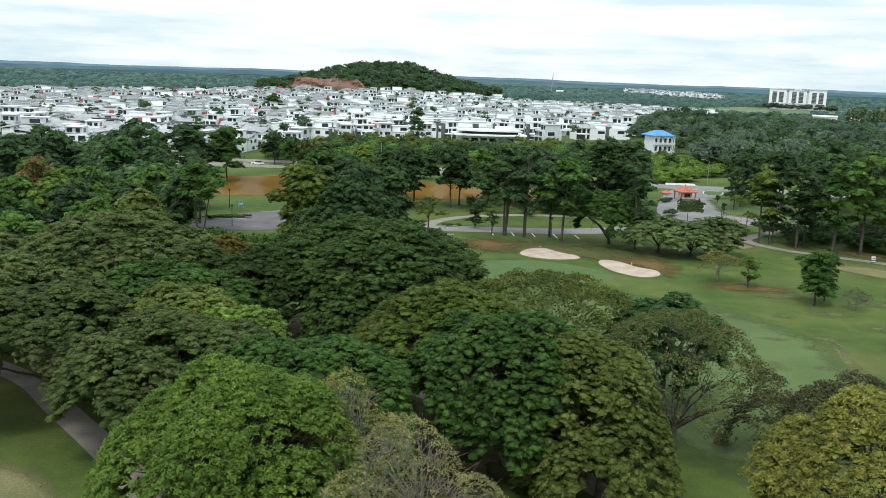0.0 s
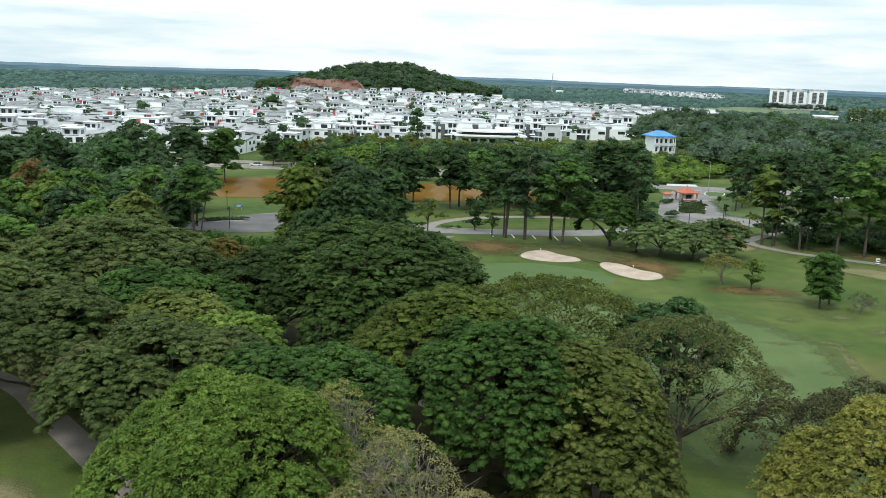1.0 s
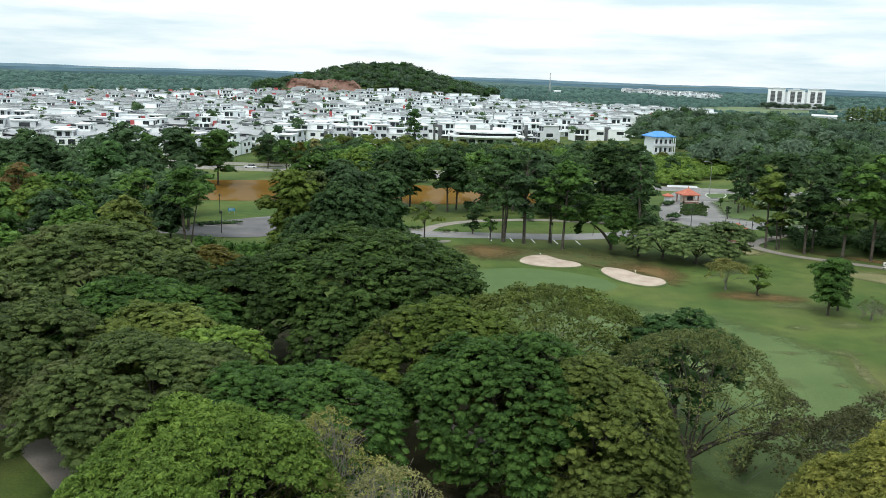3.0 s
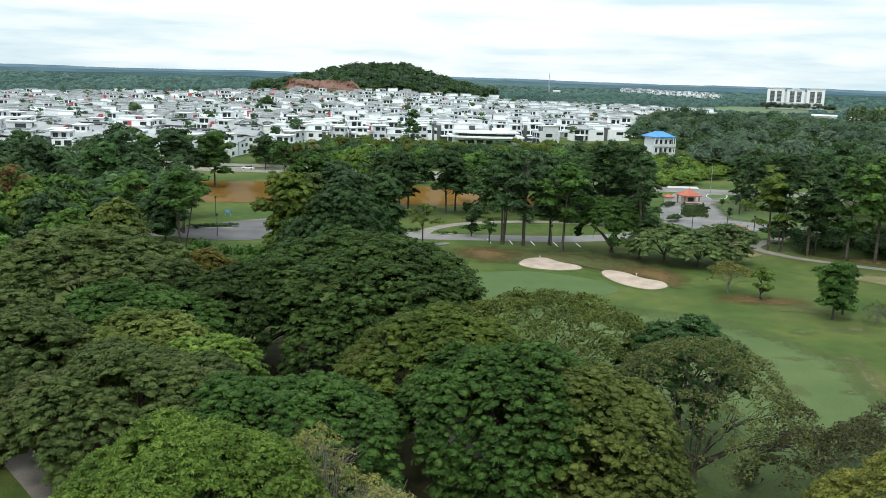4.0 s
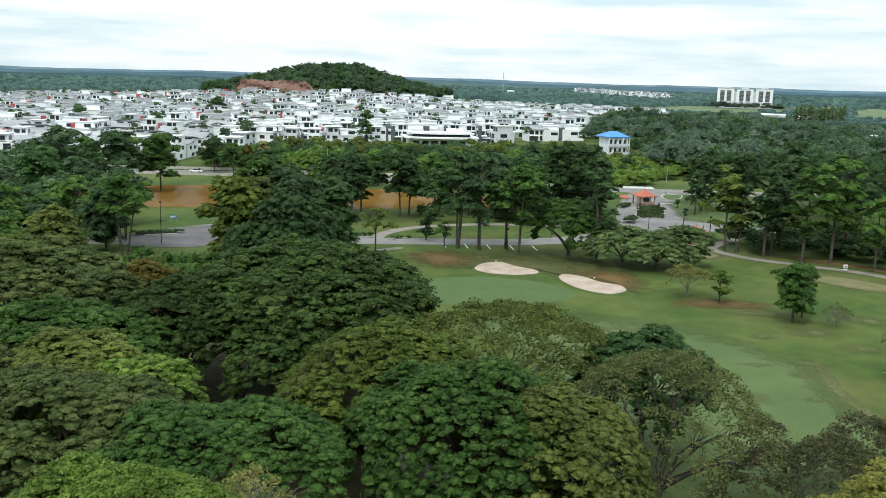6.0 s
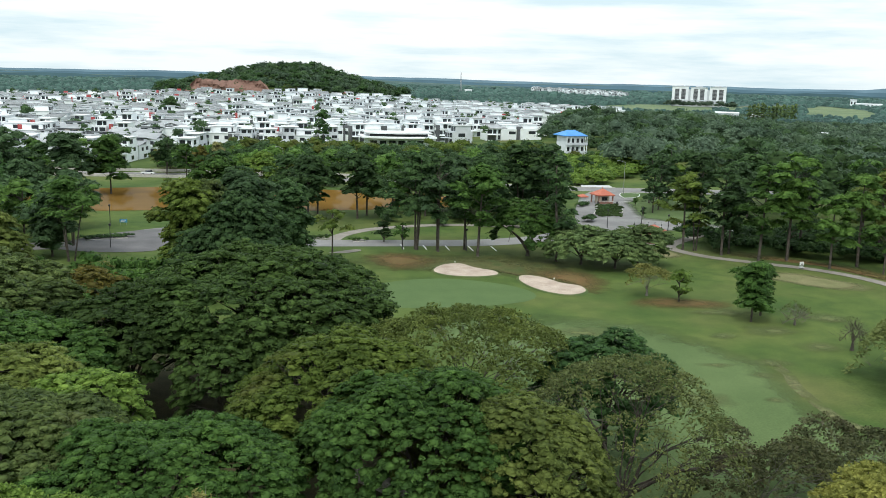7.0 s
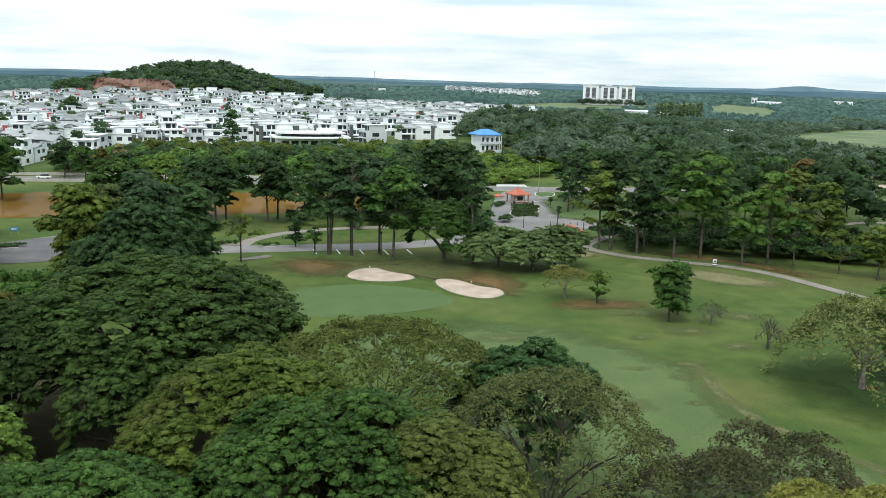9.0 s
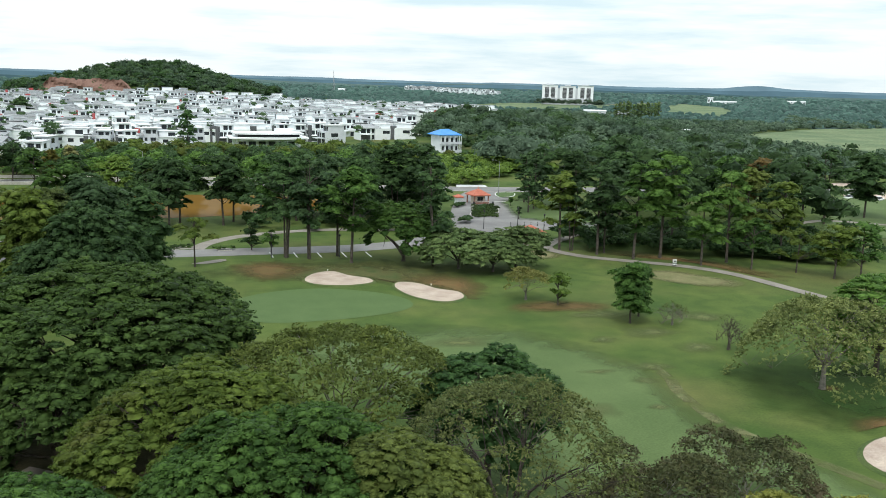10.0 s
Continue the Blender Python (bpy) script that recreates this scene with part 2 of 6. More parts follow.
def feather(m, start=0.7, ragged=0.55, end=1.0):
    """Let a turf patch thin out unevenly into the turf round it, by its edge attribute."""
    nt, lk = m.node_tree.nodes, m.node_tree.links
    at, mr, mx, tr = nt.new("ShaderNodeAttribute"), nt.new("ShaderNodeMapRange"), nt.new("ShaderNodeMixShader"), nt.new("ShaderNodeBsdfTransparent")
    at.attribute_name = "edge"
    _, fac = noise_mix(nt, lk, ((0, 0, 0), (1, 1, 1)), 0.3, 6.0)
    add = nt.new("ShaderNodeMath")
    add.operation = "MULTIPLY_ADD"
    add.inputs[1].default_value = ragged
    lk.new(fac, add.inputs[0])
    lk.new(at.outputs["Fac"], add.inputs[2])
    mr.inputs["From Min"].default_value, mr.inputs["From Max"].default_value = start + 0.36 * ragged, end + 0.4 * ragged
    lk.new(add.outputs["Value"], mr.inputs["Value"])
    lk.new(mr.outputs["Result"], mx.inputs["Fac"])
    lk.new(nt["Principled BSDF"].outputs["BSDF"], mx.inputs[1])
    lk.new(tr.outputs["BSDF"], mx.inputs[2])
    lk.new(mx.outputs["Shader"], nt["Material Output"].inputs["Surface"])


feather(FAIRWAY, 0.8, 0.3)
feather(DRY, 0.6)
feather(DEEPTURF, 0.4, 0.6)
feather(BROWN, 0.3, 0.75)
TIRED = surface("tired_olive_turf", (0.055, 0.082, 0.026), (0.125, 0.108, 0.046), 0.3, 5, 0.95, 0.3, grain=0.3)
feather(TIRED, 0.3, 0.8)
STREAK = surface("dry_turf_streak", (0.115, 0.132, 0.055), (0.175, 0.172, 0.085), 0.5, 6, 0.95, 0.3)
feather(STREAK, -0.02, 0.55, 0.12)
FADED = surface("faded_turf", (0.092, 0.122, 0.044), (0.138, 0.152, 0.064), 0.4, 5, 0.95, 0.3)
feather(FADED, 0.0, 0.9, 0.85)
LIP = surface("turf_lip", (0.055, 0.092, 0.028), (0.1, 0.12, 0.045), 0.4, 6, 0.95, 0.4)

# The ground: rough turf near by, scrub and plantation floor far off, all by noise at several scales.
GROUND, _nt, _lk, _b = nodes_of("rough_turf", 0.95)
_b.inputs["Specular IOR Level"].default_value = 0.2
_a, _ = noise_mix(_nt, _lk, ((0.039, 0.078, 0.017), (0.094, 0.132, 0.034)), 0.06, 6.0)
_c, _fine = noise_mix(_nt, _lk, ((0.82, 0.84, 0.8), (1.18, 1.14, 1.12)), 4.0, 8.0)
_e, _ = noise_mix(_nt, _lk, ((0.8, 0.84, 0.8), (1.22, 1.15, 1.1)), 0.35, 6.0)
_a = blend(_nt, _lk, _a, _e, 1.0, "MULTIPLY")
_d, _f = noise_mix(_nt, _lk, ((0, 0, 0), (1, 1, 1)), 0.03, 5.0, low=0.52, high=0.72)
_a = blend(_nt, _lk, _a, (0.135, 0.118, 0.05), blend(_nt, _lk, (0.0, 0.0, 0.0), _d, 0.5))
_lk.new(blend(_nt, _lk, _a, _c, 1.0, "MULTIPLY"), _b.inputs["Base Color"])
_bp = _nt.new("ShaderNodeBump")
_bp.inputs["Strength"].default_value, _bp.inputs["Distance"].default_value = 0.5, 0.06
_lk.new(_fine, _bp.inputs["Height"])
_lk.new(_bp.outputs["Normal"], _b.inputs["Normal"])

# Far ground: the blue in its colour is distance haze, put in by hand.
FARLAND = surface("haze_tinted_wooded_land", (0.035, 0.075, 0.075), (0.08, 0.13, 0.115), 0.006, 0.05, 0.95, 0.6, grain=0.3, distance=4.0)

# Ridges glow by emission; the haze is their colour, paler blue with distance.
RIDGE = []
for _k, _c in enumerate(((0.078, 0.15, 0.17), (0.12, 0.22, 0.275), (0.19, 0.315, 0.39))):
    _m, _nt, _lk, _b = nodes_of("glowing_haze_backdrop", 1.0)
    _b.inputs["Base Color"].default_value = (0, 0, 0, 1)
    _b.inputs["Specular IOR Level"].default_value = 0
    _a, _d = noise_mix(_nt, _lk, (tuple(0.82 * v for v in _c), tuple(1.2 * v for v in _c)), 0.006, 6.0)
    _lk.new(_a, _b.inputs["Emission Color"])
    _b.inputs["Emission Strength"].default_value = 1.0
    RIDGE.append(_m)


# ---- building blocks ----
rng = np.random.default_rng(7)


def np_mesh(name, verts, faces, material, smooth=False):
    """A mesh from arrays: faces is (n, 3) or (n, 4)."""
    me = bpy.data.meshes.new(name)
    verts, faces = np.asarray(verts, np.float32), np.asarray(faces, np.int32)
    smooth = np.asarray(smooth, bool)
    n, k = faces.shape
    me.vertices.add(len(verts))
    me.vertices.foreach_set("co", verts.ravel())
    me.loops.add(n * k)
    me.loops.foreach_set("vertex_index", faces.ravel())
    me.polygons.add(n)
    me.polygons.foreach_set("loop_start", np.arange(0, n * k, k, dtype=np.int32))
    me.polygons.foreach_set("use_smooth", np.broadcast_to(smooth, n).copy())
    me.materials.append(material)
    me.update(calc_edges=True)
    return me


def part(name, mesh, parent=None, material=None, label="", smooth=False):
    """A mesh or bmesh as one object under its thing."""
    if isinstance(mesh, bmesh.types.BMesh):
        me = bpy.data.meshes.new(name)
        mesh.to_mesh(me)
        mesh.free()
        mesh = me
        if smooth:
            mesh.polygons.foreach_set("use_smooth", [True] * len(mesh.polygons))
    if material:
        mesh.materials.clear()
        mesh.materials.append(material)
    ob = new(name, mesh)
    ob.parent = parent
    return tagged(ob, label) if label else ob


def thing(name, x, y, z, turn, label, category, group="", kind=""):
    ob = new(name)
    ob.empty_display_size = 0.3
    ob.matrix_world = pose(x, y, z, 0, 0, turn)
    return tagged(ob, label, category, group, kind)


def box(bm, x0, x1, y0, y1, z0, z1, bevel=0.0):
    got = bmesh.ops.create_cube(bm, size=1.0, matrix=Matrix.LocRotScale(((x0 + x1) / 2, (y0 + y1) / 2, (z0 + z1) / 2), None, (x1 - x0, y1 - y0, z1 - z0)))
    if bevel:
        edges = list({e for v in got["verts"] for e in v.link_edges})
        bmesh.ops.bevel(bm, geom=edges, offset=bevel, segments=1, affect="EDGES")
    return bm


def boxes(*rows, bevel=0.0):
    bm = bmesh.new()
    for row in rows:
        box(bm, *row, bevel=bevel)
    return bm


def tubes(paths, sides=5):
    """Tapered tubes: each path is rows of x, y, z, radius."""
    verts, faces = [], []
    ring = np.linspace(0, 2 * np.pi, sides, endpoint=False)
    for path in paths:
        path = np.asarray(path, float)
        start = len(verts) * sides
        tang = np.gradient(path[:, :3], axis=0)
        tang /= np.linalg.norm(tang, axis=1)[:, None] + 1e-9
        for p, d in zip(path, tang):
            side = np.cross(d, (0.31, 0.87, 0.2) if abs(d[2]) > 0.8 else (0, 0, 1))
            side /= np.linalg.norm(side) + 1e-9
            over = np.cross(d, side)
            verts.append(p[:3] + p[3] * (np.cos(ring)[:, None] * side + np.sin(ring)[:, None] * over))
        for a in range(len(path) - 1):
            for b in range(sides):
                i, j = start + a * sides + b, start + a * sides + (b + 1) % sides
                faces.append((i, j, j + sides, i + sides))
    return np.concatenate(verts), np.array(faces)


def spline(pts, step=2.0, closed=False):
    """Catmull-Rom through points in the plan."""
    p = np.asarray(pts, float)
    p = np.vstack([p[-1:], p, p[:2]]) if closed else np.vstack([2 * p[0] - p[1], p, 2 * p[-1] - p[-2]])
    out = []
    for a, b, c, d in zip(p, p[1:], p[2:], p[3:]):
        n = max(2, int(np.linalg.norm(c - b) / step))
        s = np.linspace(0, 1, n, endpoint=False)[:, None]
        out.append(0.5 * (2 * b + (c - a) * s + (2 * a - 5 * b + 4 * c - d) * s**2 + (3 * b - a - 3 * c + d) * s**3))
    if not closed:
        out.append(p[-2:-1])
    return np.concatenate(out)


# ---- the lie of the land ----
def smooth01(v):
    v = np.clip(v, 0, 1)
    return v * v * (3 - 2 * v)


def lie(x, y):
    """Height of the ground: flat golf course, a slope up to a wooded hill, rolling land to the horizon."""
    x, y = np.asarray(x, float), np.asarray(y, float)
    r = np.hypot(x, y)
    z = 9.0 * np.exp(-(((x + 80) / 210) ** 2)) * smooth01((y - 520) / 400)
    hill = np.exp(-((np.abs(x + 80) / 70) ** 2.8) - ((y - 1030) / 120) ** 2)
    z = z + 17.5 * hill + 12 * np.exp(-((x + 24) / 78) ** 2 - ((y - 1050) / 110) ** 2) + 6 * np.exp(-((x + 160) / 50) ** 2 - ((y - 1040) / 90) ** 2)
    z = z + 5 * np.exp(-((x - 175) / 90) ** 2 - ((y - 520) / 170) ** 2)
    far = smooth01((r - 1000) / 3700)
    roll = np.sin(x / 410 + 1.3) * np.cos(y / 530 + 0.4) + 0.6 * np.sin(x / 190 + y / 260) + 0.5 * np.cos(x / 900 - y / 700)
    return z + far * (12 + 5.0 * roll)


def drape(pts, lift):
    pts = np.asarray(pts, float)
    return np.column_stack([pts, lie(pts[:, 0], pts[:, 1]) + lift])


def strip(name, pts, width, material, lift, parent=None, step=2.0, thick=0.0):
    """A band along a line in the plan; with thick it is a raised bar with sides."""
    c = spline(pts, step)
    d = np.gradient(c, axis=0)
    d /= np.linalg.norm(d, axis=1)[:, None] + 1e-9
    side = np.column_stack([d[:, 1], -d[:, 0]]) * width / 2
    cols = [drape(c - side, lift), drape(c - side * 0.33, lift), drape(c + side * 0.33, lift), drape(c + side, lift)]
    if thick:
        cols = [drape(c - side, lift - thick)] + cols + [drape(c + side, lift - thick)]
    n, k = len(c), len(cols)
    verts = np.stack(cols, 1).reshape(-1, 3)
    i = (np.arange(n - 1)[:, None] * k + np.arange(k - 1)).ravel()
    faces = np.column_stack([i, i + 1, i + k + 1, i + k])
    return part(name, np_mesh(name, verts, faces, material), parent)


def patch(name, pts, material, lift, rings=5, parent=None, step=1.5, bowl=0.0, rim=0.0):
    """A rounded patch of ground from its outline; bowl: how far its middle sinks below its rim."""
    o = spline(pts, step, True)
    mid = o.mean(0)
    n = len(o)
    verts, faces = [], []
    for k in range(rings + 1):
        s = (k + 0.02) / (rings + 0.02)
        ring = mid + (o - mid) * s
        z = lie(ring[:, 0], ring[:, 1]) + lift + rim - bowl * (1 - s**3)
        verts.append(np.column_stack([ring, z]))
    for k in range(rings):
        a = k * n + np.arange(n)
        b = k * n + (np.arange(n) + 1) % n
        faces.append(np.column_stack([a, b, b + n, a + n]))
    me = np_mesh(name, np.concatenate(verts), np.concatenate(faces), material, True)
    edge = me.attributes.new("edge", "FLOAT", "POINT")
    edge.data.foreach_set("value", np.repeat(np.linspace(0, 1, rings + 1), n).astype(np.float32))
    return part(name, me, parent)


def ground_mesh():
    rad = np.concatenate([[0.5], np.arange(6, 330, 5.0), np.geomspace(333, 4940, 130)])
    ang = np.concatenate([np.linspace(radians(35), radians(145), 190), np.linspace(radians(148), radians(392), 36)])
    x, y = rad[:, None] * np.cos(ang), rad[:, None] * np.sin(ang)
    verts = np.column_stack([x.ravel(), y.ravel(), lie(x, y).ravel()])
    n, k = len(rad), len(ang)
    i = (np.arange(n - 1)[:, None] * k + np.arange(k)).ravel()
    j = (np.arange(n - 1)[:, None] * k + (np.arange(k) + 1) % k).ravel()
    faces = np.column_stack([i, i + k, j + k, j])
    me = np_mesh("ground", verts, faces, GROUND, True)
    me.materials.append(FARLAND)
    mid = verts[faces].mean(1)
    # beyond 880 m the haze-tinted ground colour takes over
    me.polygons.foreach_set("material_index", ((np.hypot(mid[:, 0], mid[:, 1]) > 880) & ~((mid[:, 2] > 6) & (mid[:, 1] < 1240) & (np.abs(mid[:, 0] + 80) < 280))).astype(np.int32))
    return me


tagged(new("ground", ground_mesh()), "rough green golf course turf with worn brown patches", "ground", kind="structure")


# ---- turf, sand, water, roads ----
def ground_piece(name, pts, material, lift, label, category, **more):
    ob = patch(name, pts, material, lift, **more)
    return tagged(ob, label, category, kind="structure")


def bunker(pts):
    root = thing("bunker", 0, 0, 0, 0, "shallow sand bunker with a raised turf lip", "bunker", "greenside bunkers")
    o = np.asarray(pts, float)
    mid = o.mean(0)
    lip = spline(mid + (o - mid) * 1.0, 0.8, True)
    prof = [(1.07, 0.02), (1.03, 0.17), (1.0, 0.24), (0.985, 0.2), (0.97, 0.05)]
    n = len(lip)
    verts = np.concatenate([drape(mid + (lip - mid) * s, z) for s, z in prof])
    faces = []
    for k in range(len(prof) - 1):
        a, b = k * n + np.arange(n), k * n + (np.arange(n) + 1) % n
        faces.append(np.column_stack([a, b, b + n, a + n]))
    part("turf_lip", np_mesh("turf_lip", verts, np.concatenate(faces), LIP, True), root)
    patch("sand", mid + (o - mid) * 0.985, SAND, 0.03, rings=6, parent=root, bowl=0.02, rim=0.2, step=0.8)
    return root


ground_piece("fairway", [(10, 134), (28, 137), (40, 134), (46.7, 128), (51.4, 118.3), (53.8, 112.3), (52.5, 104.6), (52.1, 94.7), (53.9, 88.7), (56.5, 83.2), (58, 79.3), (60, 66), (48, 56), (30, 62), (20, 76), (22, 95), (16, 115)], FAIRWAY, 0.03, "mown pale green fairway running between the trees", "fairway", rings=24)
ground_piece("putting_green", [(3, 150), (9, 156), (18, 158), (27, 154), (31, 148), (29, 143), (20, 139.5), (9, 139), (3, 144)], GREEN, 0.04, "smooth pale putting green below two bunkers", "putting green", rings=7)
ground_piece("worn_slope", [(-6, 172), (8, 181), (24, 182), (40, 178), (50, 164), (47, 150), (42, 146), (36, 156), (30, 158), (22, 162), (10, 163)], TIRED, 0.045, "worn brown grass slope behind the bunkers", "grass slope", rings=6)
ground_piece("bare_patch", [(42, 141), (48, 146), (58, 145), (64, 141), (60, 138), (50, 138)], BROWN, 0.05, "worn reddish bare patch under young trees", "grass patch", rings=4)
ground_piece("dry_patch", [(72, 164), (82, 165), (90, 157), (93, 151), (88, 148.5), (81, 151), (75, 158)], DRY, 0.06, "straw-coloured dry tee beside the path", "grass patch", rings=5)
ground_piece("dry_patch", [(60, 185), (66, 185), (69, 180), (66, 176), (60, 177)], DRY, 0.06, "straw-coloured dry turf beside the path", "grass patch", rings=4)
ground_piece("dry_patch", [(49, 113), (52, 115), (56, 114), (57, 111.5), (53, 110.5)], FADED, 0.06, "faint dry straw patch on the fairway", "grass patch", rings=4, step=0.8)
ground_piece("dry_patch", [(45.5, 100), (48, 101.5), (50, 100), (48, 98.8)], FADED, 0.06, "faint dry straw patch on the fairway", "grass patch", rings=4, step=0.6)
ground_piece("bare_patch", [(30.5, 161), (33, 166), (38, 167.5), (44, 164.5), (46.5, 157), (43, 147), (40.5, 146.5), (38, 153), (34, 158.5)], BROWN, 0.055, "reddish worn turf behind the bunker", "grass patch", rings=6)
ground_piece("bare_patch", [(3, 177), (10, 182), (17, 178), (19, 171.5), (14, 165), (8, 163.6)], BROWN, 0.055, "reddish worn turf behind the bunker", "grass patch", rings=6)
ground_piece("bare_patch", [(63.5, 90), (66, 93.5), (71, 93.5), (74, 89), (68, 91)], BROWN, 0.055, "bare brown earth behind the bunker", "grass patch", rings=4)
ground_piece("bare_patch", [(68.6, 101.6), (70, 103.4), (72, 102.4), (71, 100.8)], BROWN, 0.06, "bare brown earth under a tree", "grass patch", rings=4, step=0.6)
ground_piece("bare_patch", [(73, 183), (80, 177.5), (90, 170.5), (97, 161.5), (101, 150), (105, 153), (101, 165), (92, 176), (80, 185)], BROWN, 0.055, "brown leaf-strewn earth along the path", "grass patch", rings=6)
# this patch lays tree shade on the rough as darker turf colour
ground_piece("damp_rough", [(57, 104), (62, 112), (72, 114), (86, 110), (96, 102), (92, 90), (78, 87), (66, 88), (59.5, 92)], DEEPTURF, 0.04, "rough turf painted darker for the shade of spreading trees", "grass patch", rings=8)
worn = thing("worn_line", 0, 0, 0, 0, "dry worn line along the fairway's edge", "grass patch", kind="structure")
strip("dry_turf", [(53.6, 113), (53.4, 108), (52.4, 104.6), (51.9, 99), (52.1, 94.7), (53.9, 88.7), (56.5, 83.2), (58.2, 79)], 1.5, STREAK, 0.05, worn, 1.0)
for _x, _y, _w, _d in ((50, 108, 3.2, 1.6), (46, 112, 3.5, 1.6), (60, 126, 7, 4), (63, 119, 6, 3.5), (57, 136, 8, 3), (72, 133, 7, 4), (33, 126, 8, 3.5), (40, 100, 5, 4), (52, 124, 3, 2.5)):
    ground_piece("dry_patch", [(_x + _w * math.cos(a) * rng.uniform(0.7, 1.2), _y + _d * math.sin(a) * rng.uniform(0.7, 1.2)) for a in np.arange(0, 6.2, 0.7)], FADED, 0.06 + 0.004 * rng.uniform(), "faint yellowish dry turf", "grass patch", rings=6)
ground_piece("dry_patch", [(-42, 70), (-36, 69.5), (-31, 66), (-26, 60), (-22, 54), (-30, 52), (-40, 60)], DRY, 0.06, "straw-coloured dry turf below the path", "grass patch", rings=8)
# Brown litter floor, its colour darkened to hold the shade beneath the crowns.
SHADELITTER = surface("shade_dark_litter", (0.04, 0.042, 0.02), (0.08, 0.07, 0.036), 0.4, 6, 0.95, 0.4)
feather(SHADELITTER, 0.75)
ground_piece("leaf_litter", [(-42, 92), (-45, 118), (-22, 123), (2, 117), (12, 100), (13, 72), (4, 48), (-8, 54), (-20, 64), (-30, 76)], SHADELITTER, 0.035, "leaf litter with tree shade painted into its dark colour", "ground", rings=14)
bunker([(16.2, 164.2), (18.2, 168.4), (21.6, 169.8), (24, 166.2), (27, 163.6), (27.2, 160.6), (23.5, 159), (19.2, 159.6), (16.8, 161.5)])
bunker([(30.2, 157.2), (31.6, 160.2), (34.6, 158.8), (37, 154.6), (39.8, 152.2), (39.6, 148.3), (36.4, 146.2), (33.2, 148.2), (31, 152.2)])
bunker([(60, 83.5), (62.8, 87), (67.8, 88.5), (73, 86), (74, 81), (70, 76), (64, 75.5), (61, 79)])

pond = ground_piece("pond", [(-95, 262), (-64, 272), (-40, 276), (-8, 274), (20, 268), (34, 256), (30, 243), (10, 236), (-12, 232), (-40, 231), (-66, 229), (-90, 240)], WATER, 0.05, "muddy brown pond reflecting the sky", "pond", rings=8)


def road(name, pts, width, label, material=ASPHALT, kerbs=True, lift=0.04):
    root = thing(name, 0, 0, 0, 0, label, "road", kind="structure")
    strip("carriageway", pts, width, material, lift, root)
    if kerbs:
        c = spline(pts, 3.0)
        d = np.gradient(c, axis=0)
        d /= np.linalg.norm(d, axis=1)[:, None]
        side = np.column_stack([d[:, 1], -d[:, 0]]) * (width / 2 + 0.1)
        for s in (-1, 1):
            strip("kerb", c + s * side, 0.2, KERB, lift + 0.09, root, 3.0, 0.12)
    return root


road("road", [(-120, 184), (-75, 183), (-48, 185.4), (-17, 188.6), (12, 190), (30, 191.5), (45, 198), (58, 212), (66, 224)], 6.9, "grey asphalt club drive with pale kerbs", kerbs=False)
road("road", [(-49, 187), (-41, 199), (-28, 207), (-14, 206)], 8, "grey asphalt side road", kerbs=False, lift=0.05)
ground_piece("forecourt", [(57, 207), (57, 221), (61, 238), (67, 256), (76, 276), (88, 274), (82, 258), (79, 242), (81, 230), (90, 221), (100, 214), (98, 207), (76, 208)], ASPHALT, 0.06, "broad grey asphalt forecourt round the guardhouse", "road", rings=8)
ground_piece("junction", [(-54, 183), (-52, 193), (-46, 200), (-36, 206), (-28, 204), (-32, 196), (-33, 186), (-36, 180), (-46, 179)], DARKROAD, 0.062, "dark grey asphalt road junction", "road", rings=7)
road("main_road", [(-260, 315), (-130, 309), (-70, 306), (-20, 304), (40, 290), (84, 281), (130, 276), (220, 270)], 10, "wide grey public road beyond the pond")
road("cart_path", [(-2, 193), (0, 199), (6, 206), (16, 211), (28, 213), (44, 211)], 3.0, "pale concrete path round a grass island", PATHWAY, False, 0.05)
road("cart_path", [(86, 208), (78, 199), (71, 192), (68, 186), (72, 178), (80, 172), (88, 166.5), (94, 158.5), (98.5, 143), (104, 125), (120, 100)], 2.6, "pale concrete golf cart path", PATHWAY, False, 0.08)
road("cart_path", [(-80, 106), (-58, 97), (-47.2, 90.4), (-41.8, 86.2), (-36.2, 79.6), (-31.6, 74.4), (-27, 69), (-18, 58), (-8, 49)], 2.9, "worn concrete cart path under the trees", PATHWAY, False, 0.05)
road("cart_path", [(-14, 96), (-2, 88), (6, 80.5), (9.4, 76.5), (12, 70.4), (15.4, 64), (22, 52)], 2.4, "worn concrete cart path in the trees' shade", PATHWAY, False, 0.05)


